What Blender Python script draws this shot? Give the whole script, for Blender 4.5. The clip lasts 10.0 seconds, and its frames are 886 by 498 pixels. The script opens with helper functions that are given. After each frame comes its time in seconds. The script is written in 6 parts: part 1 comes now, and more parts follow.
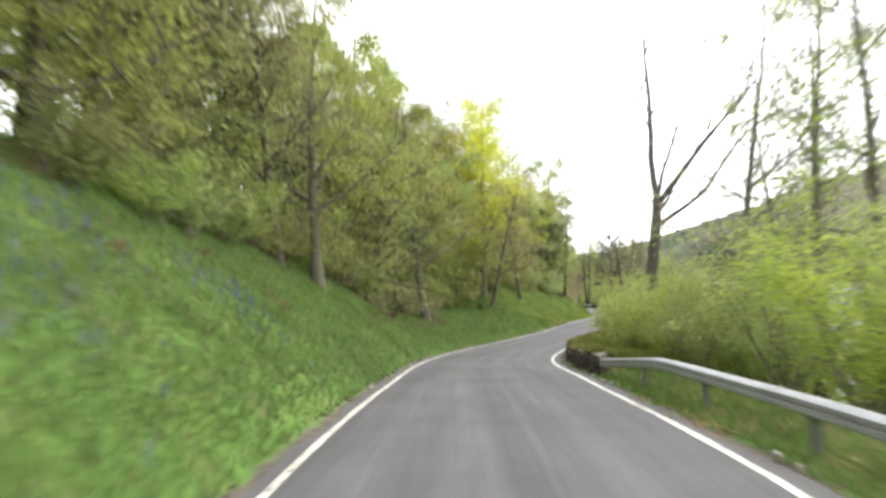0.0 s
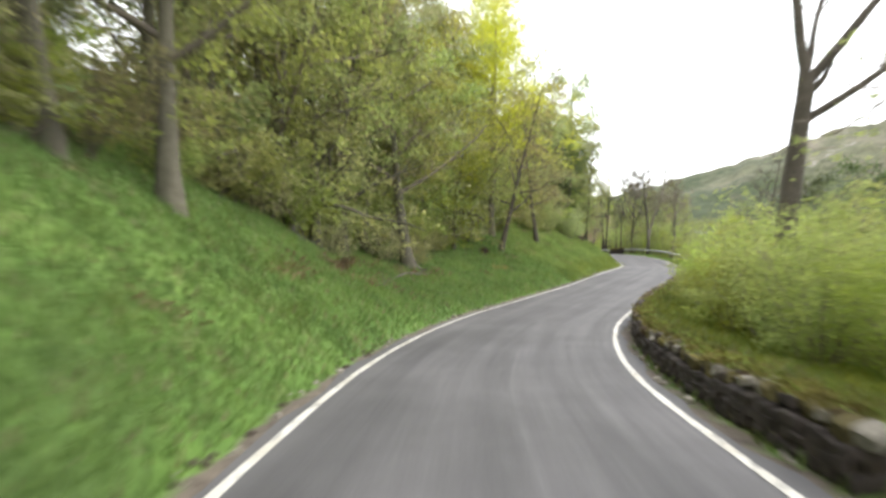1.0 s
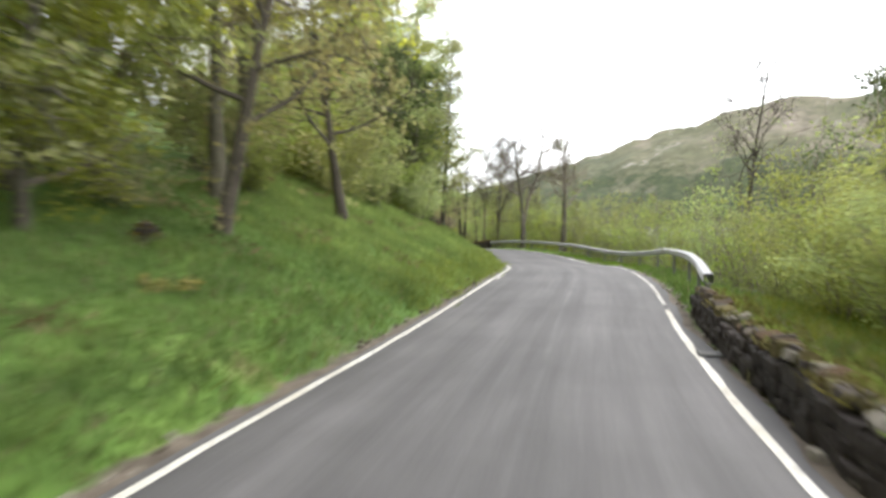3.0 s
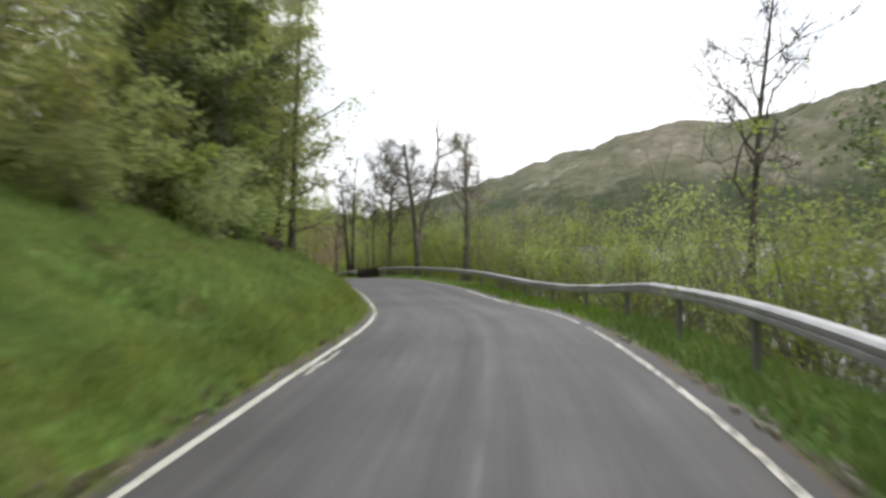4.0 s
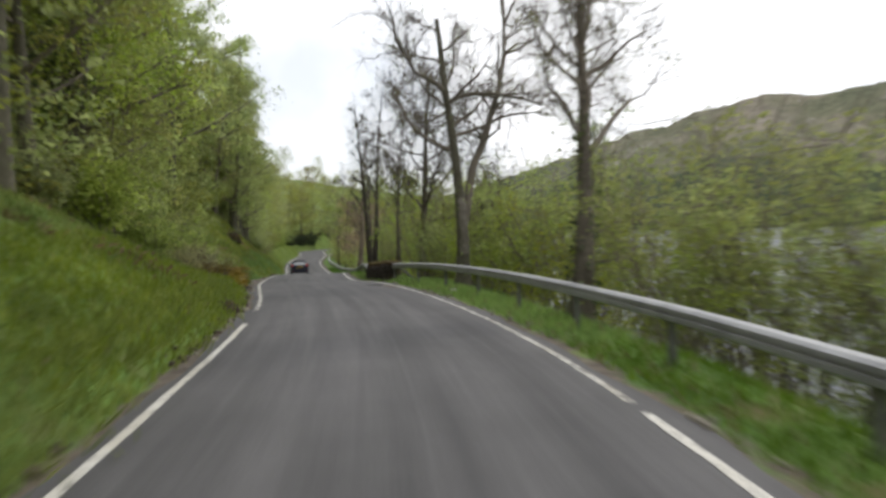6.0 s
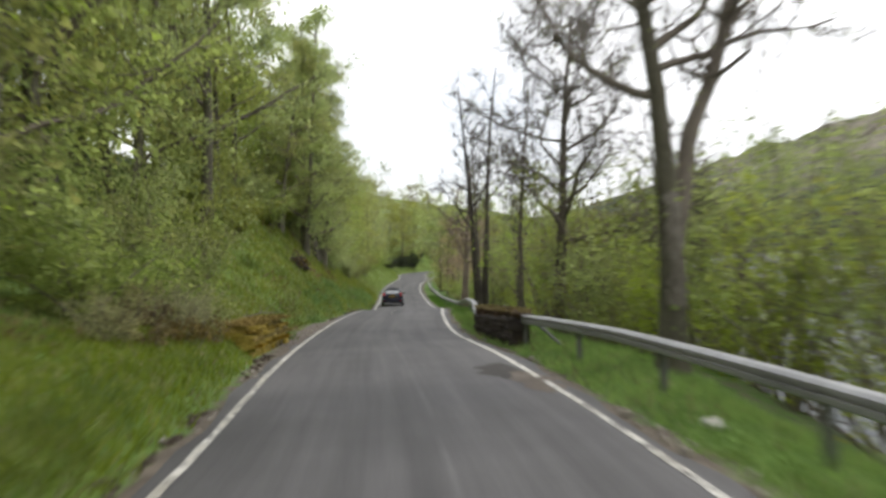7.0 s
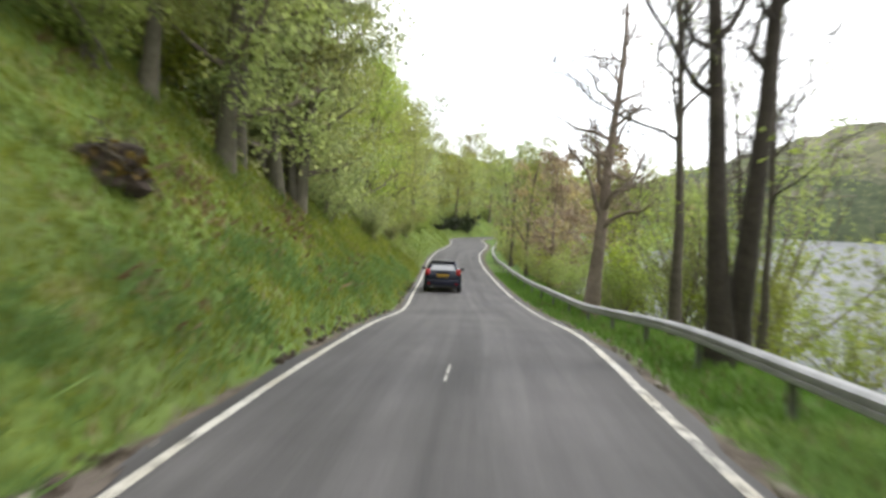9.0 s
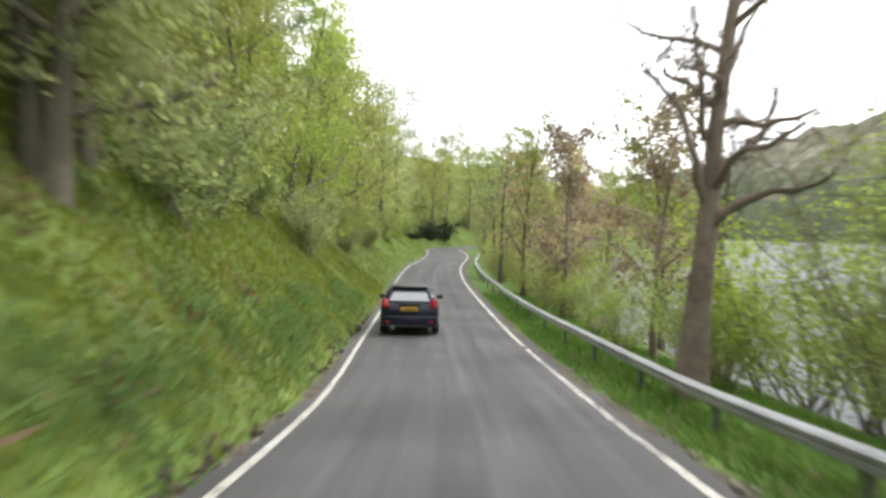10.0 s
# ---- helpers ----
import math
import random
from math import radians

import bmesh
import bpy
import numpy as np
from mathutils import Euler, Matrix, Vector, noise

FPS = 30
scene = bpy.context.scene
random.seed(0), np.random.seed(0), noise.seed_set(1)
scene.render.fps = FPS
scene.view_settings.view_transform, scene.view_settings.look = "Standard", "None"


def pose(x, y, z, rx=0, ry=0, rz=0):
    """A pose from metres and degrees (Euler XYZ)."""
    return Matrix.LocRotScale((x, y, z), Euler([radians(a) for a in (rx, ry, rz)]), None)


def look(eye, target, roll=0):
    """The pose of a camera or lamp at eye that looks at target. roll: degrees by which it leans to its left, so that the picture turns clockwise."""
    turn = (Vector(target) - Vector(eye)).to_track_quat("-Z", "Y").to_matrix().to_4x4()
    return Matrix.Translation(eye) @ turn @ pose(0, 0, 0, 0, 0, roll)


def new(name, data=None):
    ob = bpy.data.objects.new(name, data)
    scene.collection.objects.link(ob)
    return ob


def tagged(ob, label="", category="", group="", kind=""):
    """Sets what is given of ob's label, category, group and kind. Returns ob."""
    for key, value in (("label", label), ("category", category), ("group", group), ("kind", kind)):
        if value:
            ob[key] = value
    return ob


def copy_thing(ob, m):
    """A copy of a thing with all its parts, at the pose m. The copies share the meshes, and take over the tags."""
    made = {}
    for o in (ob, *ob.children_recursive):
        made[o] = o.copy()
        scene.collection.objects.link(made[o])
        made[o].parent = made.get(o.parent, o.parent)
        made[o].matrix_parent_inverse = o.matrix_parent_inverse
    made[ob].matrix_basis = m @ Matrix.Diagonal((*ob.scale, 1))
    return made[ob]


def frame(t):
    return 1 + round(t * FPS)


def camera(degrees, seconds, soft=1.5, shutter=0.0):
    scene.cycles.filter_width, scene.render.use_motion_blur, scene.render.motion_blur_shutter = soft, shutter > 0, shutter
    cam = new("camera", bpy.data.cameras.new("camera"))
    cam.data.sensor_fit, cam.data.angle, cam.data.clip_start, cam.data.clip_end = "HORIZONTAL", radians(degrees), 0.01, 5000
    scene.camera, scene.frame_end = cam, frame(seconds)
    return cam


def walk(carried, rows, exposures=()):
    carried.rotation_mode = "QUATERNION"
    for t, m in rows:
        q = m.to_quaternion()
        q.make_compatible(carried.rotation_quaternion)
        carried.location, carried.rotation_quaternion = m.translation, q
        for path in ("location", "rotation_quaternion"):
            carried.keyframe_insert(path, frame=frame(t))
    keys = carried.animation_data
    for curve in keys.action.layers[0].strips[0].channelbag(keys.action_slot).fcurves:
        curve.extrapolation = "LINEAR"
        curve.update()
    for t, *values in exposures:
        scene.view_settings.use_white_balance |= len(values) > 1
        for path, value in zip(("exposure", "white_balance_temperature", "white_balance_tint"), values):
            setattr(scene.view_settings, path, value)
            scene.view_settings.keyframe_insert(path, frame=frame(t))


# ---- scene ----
cam = camera(67.0, 10.0, soft=3.0, shutter=0.55)
PATH = [
    (0.0, pose(-0.45, -3.01, 2.66, 92.73, 1.26, 1.74)),
    (0.5, pose(-0.36, 2.96, 2.64, 89.06, -0.46, 1.96)),
    (1.0, pose(-0.24, 8.73, 2.35, 87.57, -0.42, 2.15)),
    (1.5, pose(0.18, 14.60, 2.04, 86.59, -0.30, 0.81)),
    (2.0, pose(0.92, 20.54, 1.63, 86.48, 0.30, -1.95)),
    (2.2, pose(1.21, 22.94, 1.47, 86.22, -0.40, -3.56)),
    (2.5, pose(2.12, 26.46, 1.27, 86.27, 1.95, -5.69)),
    (2.8, pose(2.93, 29.89, 1.08, 86.99, 1.21, -8.46)),
    (3.0, pose(3.45, 32.17, 0.93, 87.61, 0.32, -10.50)),
    (3.2, pose(4.06, 34.44, 0.87, 88.00, 0.06, -12.77)),
    (4.3, pose(9.19, 46.72, 0.77, 90.51, 1.17, -20.67)),
    (4.5, pose(9.97, 48.98, 0.85, 91.69, 0.63, -22.03)),
    (4.7, pose(10.86, 51.12, 0.97, 93.24, 0.15, -21.55)),
    (5.0, pose(12.47, 54.19, 0.96, 90.90, 4.74, -18.65)),
    (5.2, pose(13.10, 56.39, 0.79, 88.70, 3.24, -17.88)),
    (6.3, pose(15.42, 68.58, 0.39, 88.30, 1.82, -10.53)),
    (6.5, pose(15.71, 70.89, 0.45, 90.48, 2.15, -8.39)),
    (7.0, pose(16.09, 76.89, 0.53, 90.24, 1.26, -4.15)),
    (7.5, pose(16.11, 83.00, 0.42, 88.62, 0.39, -0.84)),
    (8.0, pose(15.89, 89.05, 0.32, 88.32, -1.91, 1.48)),
    (8.5, pose(15.78, 94.80, -0.05, 86.75, -1.77, 1.25)),
    (8.8, pose(15.84, 98.16, -0.27, 87.09, -0.07, 0.52)),
    (9.0, pose(15.81, 100.33, -0.30, 87.25, -2.51, 0.13)),
    (9.3, pose(15.96, 103.48, -0.39, 87.41, -0.78, -0.95)),
    (9.5, pose(15.99, 105.61, -0.44, 88.05, 0.80, -1.80)),
    (10.0, pose(16.16, 111.16, -0.57, 88.16, -1.26, -1.81)),
]
EXPOSURES = [(0.0, 0.37), (1.0, 0.39), (2.0, 0.35), (3.0, 0.30), (3.2, 0.22), (4.3, -0.63), (4.6, -0.78), (5.0, -1.18), (5.2, -1.20), (6.3, -0.46), (7.0, -0.36), (8.0, -0.28), (8.5, -0.05), (9.0, 0.07), (10.0, 0.17)]
walk(cam, PATH, EXPOSURES)

# ---------- light: a bright overcast sky with a veiled sun ----------
SUN_UP, SUN_ROT = radians(46), radians(62)
world = bpy.data.worlds.new("overcast_sky")
scene.world = world
world.use_nodes = True
wn, wl = world.node_tree.nodes, world.node_tree.links
wn.clear()
sky = wn.new("ShaderNodeTexSky")
sky.sky_type, sky.sun_disc = "NISHITA", False
sky.sun_elevation, sky.sun_rotation = SUN_UP, SUN_ROT
sky_gain = wn.new("ShaderNodeVectorMath")
sky_gain.operation = "SCALE"
sky_gain.inputs["Scale"].default_value = 0.16
wl.new(sky.outputs[0], sky_gain.inputs[0])
tc = wn.new("ShaderNodeTexCoord")
cloud = wn.new("ShaderNodeTexNoise")
cloud.inputs["Scale"].default_value, cloud.inputs["Detail"].default_value = 2.2, 6.0
wl.new(tc.outputs["Generated"], cloud.inputs["Vector"])
cover = wn.new("ShaderNodeValToRGB")
cover.color_ramp.elements[0].position, cover.color_ramp.elements[1].position = 0.36, 0.52
cover.color_ramp.elements[0].color, cover.color_ramp.elements[1].color = (0.6, 0.6, 0.6, 1), (1, 1, 1, 1)
wl.new(cloud.outputs["Fac"], cover.inputs["Fac"])
veil = wn.new("ShaderNodeMix")
veil.data_type = "RGBA"
wl.new(cover.outputs["Color"], veil.inputs["Factor"])
wl.new(sky_gain.outputs[0], veil.inputs["A"])
veil.inputs["B"].default_value = (2.1, 2.12, 2.18, 1)
bg = wn.new("ShaderNodeBackground")
bg.inputs["Strength"].default_value = 1.0
wl.new(veil.outputs["Result"], bg.inputs["Color"])
wo = wn.new("ShaderNodeOutputWorld")
wl.new(bg.outputs[0], wo.inputs[0])
sun = new("sun", bpy.data.lights.new("sun", "SUN"))
sun.data.energy, sun.data.angle, sun.data.color = 1.8, radians(14), (1.0, 0.96, 0.88)
az = SUN_ROT
sun_way = Vector((math.sin(az) * math.cos(SUN_UP), math.cos(az) * math.cos(SUN_UP), math.sin(SUN_UP)))
sun.matrix_world = look(sun_way * 50, (0, 0, 0))


# ---------- materials ----------
def shader(name, rough=0.8, metal=0.0):
    m = bpy.data.materials.new(name)
    m.use_nodes = True
    b = m.node_tree.nodes["Principled BSDF"]
    b.inputs["Roughness"].default_value, b.inputs["Metallic"].default_value = rough, metal
    return m, m.node_tree.nodes, m.node_tree.links, b


def noise_ramp(nodes, links, coord, scale, stops, detail=5.0, rough=0.6):
    n = nodes.new("ShaderNodeTexNoise")
    n.inputs["Scale"].default_value, n.inputs["Detail"].default_value, n.inputs["Roughness"].default_value = scale, detail, rough
    links.new(coord, n.inputs["Vector"])
    r = nodes.new("ShaderNodeValToRGB")
    while len(r.color_ramp.elements) < len(stops):
        r.color_ramp.elements.new(0.5)
    for e, (at, c) in zip(r.color_ramp.elements, stops):
        e.position, e.color = at, (*c, 1)
    links.new(n.outputs["Fac"], r.inputs["Fac"])
    return n, r


def blend(nodes, links, mode, fac, a, b):
    x = nodes.new("ShaderNodeMix")
    x.data_type, x.blend_type = "RGBA", mode
    for slot, v in (("Factor", fac), ("A", a), ("B", b)):
        if isinstance(v, (int, float)):
            x.inputs[slot].default_value = v
        elif isinstance(v, tuple):
            x.inputs[slot].default_value = (*v, 1)
        else:
            links.new(v, x.inputs[slot])
    return x.outputs["Result"]


def bump(nodes, links, b, height, strength, distance):
    n = nodes.new("ShaderNodeBump")
    n.inputs["Strength"].default_value, n.inputs["Distance"].default_value = strength, distance
    links.new(height, n.inputs["Height"])
    links.new(n.outputs[0], b.inputs["Normal"])


def plain(name, low, high, scale=6.0, rough=0.8, metal=0.0, bumpy=0.3, depth=0.01, vary=0.0):
    """A surface with grain at two scales between two colours."""
    m, n, l, b = shader(name, rough, metal)
    t = n.new("ShaderNodeTexCoord").outputs["Object"]
    _, big = noise_ramp(n, l, t, scale * 0.15, [(0.35, low), (0.68, high)])
    fine, small = noise_ramp(n, l, t, scale, [(0.3, low), (0.72, high)])
    c = blend(n, l, "MIX", 0.5, big.outputs["Color"], small.outputs["Color"])
    if vary:
        info = n.new("ShaderNodeObjectInfo")
        r = n.new("ShaderNodeMapRange")
        r.inputs["To Min"].default_value, r.inputs["To Max"].default_value = 1 - vary, 1 + vary
        l.new(info.outputs["Random"], r.inputs["Value"])
        v = n.new("ShaderNodeVectorMath")
        v.operation = "SCALE"
        l.new(c, v.inputs[0])
        l.new(r.outputs[0], v.inputs["Scale"])
        c = v.outputs[0]
    l.new(c, b.inputs["Base Color"])
    bump(n, l, b, fine.outputs["Fac"], bumpy, depth)
    return m


def leaf_shader(name, dark, mid, light, gloss=0.5, glow=0.35, rich=0.91):
    """Leaves: their own hue each, some light shining through."""
    m, n, l, b = shader(name, gloss)
    g = n.new("ShaderNodeNewGeometry")
    r = n.new("ShaderNodeValToRGB")
    r.color_ramp.elements.new(0.5)
    for e, (at, c) in zip(r.color_ramp.elements, ((0.0, dark), (0.55, mid), (1.0, light))):
        e.position, e.color = at, (*c, 1)
    l.new(g.outputs["Random Per Island"], r.inputs["Fac"])
    info = n.new("ShaderNodeObjectInfo")
    h = n.new("ShaderNodeHueSaturation")
    mr = n.new("ShaderNodeMapRange")
    mr.inputs["To Min"].default_value, mr.inputs["To Max"].default_value = 0.478, 0.518
    l.new(info.outputs["Random"], mr.inputs["Value"])
    l.new(mr.outputs[0], h.inputs["Hue"])
    mv = n.new("ShaderNodeMapRange")
    mv.inputs["To Min"].default_value, mv.inputs["To Max"].default_value = 0.75, 1.2
    l.new(info.outputs["Random"], mv.inputs["Value"])
    l.new(mv.outputs[0], h.inputs["Value"])
    _, patch = noise_ramp(n, l, n.new("ShaderNodeTexCoord").outputs["Object"], 0.8, [(0.32, (0.74, 0.78, 0.8)), (0.68, (1.14, 1.1, 1.0))], 2.0)
    l.new(blend(n, l, "MULTIPLY", 1.0, r.outputs["Color"], patch.outputs["Color"]), h.inputs["Color"])
    sat = n.new("ShaderNodeMapRange")
    sat.inputs["From Min"].default_value, sat.inputs["From Max"].default_value = -1.0, 1.0
    sat.inputs["To Min"].default_value, sat.inputs["To Max"].default_value = rich - 0.13, rich + 0.13
    wave = n.new("ShaderNodeMath")
    wave.operation = "SINE"
    many = n.new("ShaderNodeMath")
    many.operation = "MULTIPLY"
    many.inputs[1].default_value = 57.0
    l.new(info.outputs["Random"], many.inputs[0])
    l.new(many.outputs[0], wave.inputs[0])
    l.new(wave.outputs[0], sat.inputs["Value"])
    l.new(sat.outputs[0], h.inputs["Saturation"])
    l.new(h.outputs[0], b.inputs["Base Color"])
    b.inputs["Specular IOR Level"].default_value = 0.25
    t = n.new("ShaderNodeBsdfTranslucent")
    l.new(h.outputs[0], t.inputs["Color"])
    x = n.new("ShaderNodeMixShader")
    x.inputs["Fac"].default_value = glow
    l.new(b.outputs[0], x.inputs[1])
    l.new(t.outputs[0], x.inputs[2])
    l.new(x.outputs[0], n["Material Output"].inputs["Surface"])
    return m


def asphalt_shader():
    m, n, l, b = shader("worn_asphalt", 0.75)
    uv = n.new("ShaderNodeUVMap")
    uv.uv_map = "along"
    stretch = n.new("ShaderNodeMapping")
    stretch.inputs["Scale"].default_value = (1.6, 0.05, 1)
    l.new(uv.outputs[0], stretch.inputs[0])
    _, tracks = noise_ramp(n, l, stretch.outputs[0], 1.0, [(0.3, (0.066, 0.063, 0.065)), (0.5, (0.1, 0.096, 0.098)), (0.72, (0.135, 0.13, 0.132))], 4.0)
    _, blotch = noise_ramp(n, l, uv.outputs[0], 0.35, [(0.32, (0.7, 0.7, 0.7)), (0.7, (1.1, 1.1, 1.1))], 6.0)
    fine, grain = noise_ramp(n, l, uv.outputs[0], 38.0, [(0.25, (0.72, 0.72, 0.72)), (0.75, (1.18, 1.18, 1.18))], 3.0)
    c = blend(n, l, "MULTIPLY", 1.0, tracks.outputs["Color"], blotch.outputs["Color"])
    c = blend(n, l, "MULTIPLY", 0.8, c, grain.outputs["Color"])
    # the paler joint between the two halves of the surfacing, and a darker strip beside it
    sep = n.new("ShaderNodeSeparateXYZ")
    l.new(uv.outputs[0], sep.inputs[0])
    drift, _ = noise_ramp(n, l, stretch.outputs[0], 0.6, [(0.3, (0, 0, 0)), (0.7, (1, 1, 1))], 3.0)
    off = n.new("ShaderNodeMath")
    off.operation = "MULTIPLY_ADD"
    off.inputs[1].default_value = 0.5
    l.new(drift.outputs["Fac"], off.inputs[0])
    l.new(sep.outputs["X"], off.inputs[2])
    seam = n.new("ShaderNodeValToRGB")
    for at in (0.5, 0.5, 0.5):
        seam.color_ramp.elements.new(at)
    for e, (at, k) in zip(seam.color_ramp.elements, ((0.0, 1.0), (0.30, 0.78), (0.43, 0.95), (0.49, 1.3), (0.56, 1.0))):
        e.position, e.color = at, (k, k, k, 1)
    l.new(off.outputs[0], seam.inputs["Fac"])
    _, broken = noise_ramp(n, l, uv.outputs[0], 0.5, [(0.35, (0.15, 0.15, 0.15)), (0.6, (1, 1, 1))], 4.0)
    c = blend(n, l, "MULTIPLY", broken.outputs["Color"], c, seam.outputs["Color"])
    long = n.new("ShaderNodeMapping")
    long.inputs["Scale"].default_value = (3.5, 0.16, 1)
    l.new(uv.outputs[0], long.inputs[0])
    _, streak = noise_ramp(n, l, long.outputs[0], 1.0, [(0.32, (0.78, 0.78, 0.78)), (0.68, (1.16, 1.15, 1.16))], 5.0)
    c = blend(n, l, "MULTIPLY", 0.8, c, streak.outputs["Color"])
    l.new(c, b.inputs["Base Color"])
    bump(n, l, b, fine.outputs["Fac"], 0.35, 0.006)
    return m


def paint_shader(name, wear):
    m, n, l, b = shader(name, 0.6)
    uv = n.new("ShaderNodeTexCoord").outputs["Object"]
    k, r = noise_ramp(n, l, uv, 7.0, [(wear, (0.13, 0.125, 0.12)), (wear + 0.07, (0.66, 0.64, 0.595))], 7.0, 0.7)
    _, dirt = noise_ramp(n, l, uv, 1.1, [(0.3, (0.72, 0.69, 0.62)), (0.65, (1.0, 1.0, 1.0))], 4.0)
    l.new(blend(n, l, "MULTIPLY", 1.0, r.outputs["Color"], dirt.outputs["Color"]), b.inputs["Base Color"])
    bump(n, l, b, k.outputs["Fac"], 0.2, 0.003)
    return m


def ground_shader():
    """Turf with moss, dead leaves and bare earth; the attribute 'soil' says where the earth lies open."""
    m, n, l, b = shader("turf_and_earth", 0.95)
    t = n.new("ShaderNodeTexCoord").outputs["Object"]
    _, turf = noise_ramp(n, l, t, 0.35, [(0.3, (0.06, 0.11, 0.02)), (0.5, (0.1, 0.195, 0.03)), (0.7, (0.17, 0.275, 0.055))], 6.0)
    fine, blades = noise_ramp(n, l, t, 9.0, [(0.3, (0.6, 0.62, 0.55)), (0.7, (1.25, 1.2, 1.2))], 4.0)
    c = blend(n, l, "MULTIPLY", 1.0, turf.outputs["Color"], blades.outputs["Color"])
    _, dead = noise_ramp(n, l, t, 0.9, [(0.56, (0, 0, 0)), (0.72, (1, 1, 1))], 5.0)
    sward = n.new("ShaderNodeAttribute")
    sward.attribute_name = "dry"
    _, olive = noise_ramp(n, l, t, 0.5, [(0.3, (0.085, 0.105, 0.024)), (0.5, (0.15, 0.175, 0.04)), (0.7, (0.235, 0.245, 0.075))], 6.0)
    c = blend(n, l, "MIX", sward.outputs["Fac"], c, blend(n, l, "MULTIPLY", 1.0, olive.outputs["Color"], blades.outputs["Color"]))
    c = blend(n, l, "MIX", dead.outputs["Color"], c, (0.17, 0.145, 0.06))
    soil = n.new("ShaderNodeAttribute")
    soil.attribute_name = "soil"
    _, earth = noise_ramp(n, l, t, 3.0, [(0.3, (0.065, 0.051, 0.038)), (0.7, (0.165, 0.135, 0.105))], 6.0)
    edge, _ = noise_ramp(n, l, t, 2.0, [(0.3, (0, 0, 0)), (0.7, (1, 1, 1))], 5.0)
    a = n.new("ShaderNodeMath")
    a.operation = "ADD"
    l.new(soil.outputs["Fac"], a.inputs[0])
    l.new(edge.outputs["Fac"], a.inputs[1])
    s = n.new("ShaderNodeMapRange")
    s.inputs["From Min"].default_value, s.inputs["From Max"].default_value = 0.95, 1.15
    l.new(a.outputs[0], s.inputs["Value"])
    c = blend(n, l, "MIX", s.outputs[0], c, earth.outputs["Color"])
    l.new(c, b.inputs["Base Color"])
    bump(n, l, b, fine.outputs["Fac"], 0.8, 0.06)
    return m


def water_shader():
    m, n, l, b = shader("lake_water", 0.4)
    t = n.new("ShaderNodeTexCoord").outputs["Object"]
    b.inputs["Base Color"].default_value = (0.05, 0.06, 0.065, 1)
    k, _ = noise_ramp(n, l, t, 0.55, [(0.3, (0, 0, 0)), (0.7, (1, 1, 1))], 6.0)
    bump(n, l, b, k.outputs["Fac"], 1.0, 0.8)
    return m


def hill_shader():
    """Rough hill pasture with bracken slopes and grey scree, colours paled for distance haze."""
    m, n, l, b = shader("hazy_heather_hillside", 1.0)
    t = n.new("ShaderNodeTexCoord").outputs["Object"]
    # heath and scree tones raised paler, painting distance haze into the colour
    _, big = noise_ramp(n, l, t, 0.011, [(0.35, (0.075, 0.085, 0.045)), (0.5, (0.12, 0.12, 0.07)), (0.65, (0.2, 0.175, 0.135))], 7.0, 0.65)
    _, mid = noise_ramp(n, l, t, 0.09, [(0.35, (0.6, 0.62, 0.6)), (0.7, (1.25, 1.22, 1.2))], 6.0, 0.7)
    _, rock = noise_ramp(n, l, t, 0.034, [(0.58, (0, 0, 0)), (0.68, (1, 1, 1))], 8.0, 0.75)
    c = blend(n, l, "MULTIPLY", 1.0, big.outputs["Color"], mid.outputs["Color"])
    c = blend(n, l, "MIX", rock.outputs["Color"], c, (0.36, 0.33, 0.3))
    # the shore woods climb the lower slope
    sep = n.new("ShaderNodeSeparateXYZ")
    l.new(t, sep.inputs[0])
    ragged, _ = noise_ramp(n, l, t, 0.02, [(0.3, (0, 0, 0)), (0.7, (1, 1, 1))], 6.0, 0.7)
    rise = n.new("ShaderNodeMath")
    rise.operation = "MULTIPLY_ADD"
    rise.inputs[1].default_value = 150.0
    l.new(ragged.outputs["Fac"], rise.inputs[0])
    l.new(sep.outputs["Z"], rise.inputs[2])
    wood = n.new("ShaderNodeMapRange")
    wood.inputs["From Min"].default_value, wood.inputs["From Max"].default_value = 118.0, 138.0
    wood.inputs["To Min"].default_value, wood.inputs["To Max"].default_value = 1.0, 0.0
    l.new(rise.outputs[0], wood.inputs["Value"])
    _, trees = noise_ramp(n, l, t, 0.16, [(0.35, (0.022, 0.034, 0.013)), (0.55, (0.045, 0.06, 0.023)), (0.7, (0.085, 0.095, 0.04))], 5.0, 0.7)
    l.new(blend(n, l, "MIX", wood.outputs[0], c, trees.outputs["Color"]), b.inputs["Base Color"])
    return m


ASPHALT, PAINT, PAINT_WORN = asphalt_shader(), paint_shader("edge_line_paint", 0.385), paint_shader("worn_line_paint", 0.45)
TURF, WATER = ground_shader(), water_shader()
BARK = plain("grey_brown_bark", (0.05, 0.041, 0.03), (0.15, 0.128, 0.098), 9.0, 0.95, bumpy=0.8, depth=0.03, vary=0.2)
BARK_WOOD = plain("lichen_grey_wood_bark", (0.06, 0.054, 0.036), (0.155, 0.142, 0.1), 7.0, 0.95, bumpy=0.8, depth=0.03, vary=0.25)
BARK_DARK = plain("dark_wet_bark", (0.026, 0.021, 0.016), (0.08, 0.066, 0.05), 9.0, 0.95, bumpy=0.8, depth=0.03, vary=0.2)
BARK_PALE = plain("pale_lichen_bark", (0.09, 0.075, 0.055), (0.3, 0.27, 0.23), 5.0, 0.9, bumpy=0.6, depth=0.02, vary=0.1)
BARK_PINK = plain("pinkish_bark", (0.11, 0.085, 0.066), (0.34, 0.27, 0.215), 5.0, 0.9, bumpy=0.6, depth=0.02, vary=0.1)
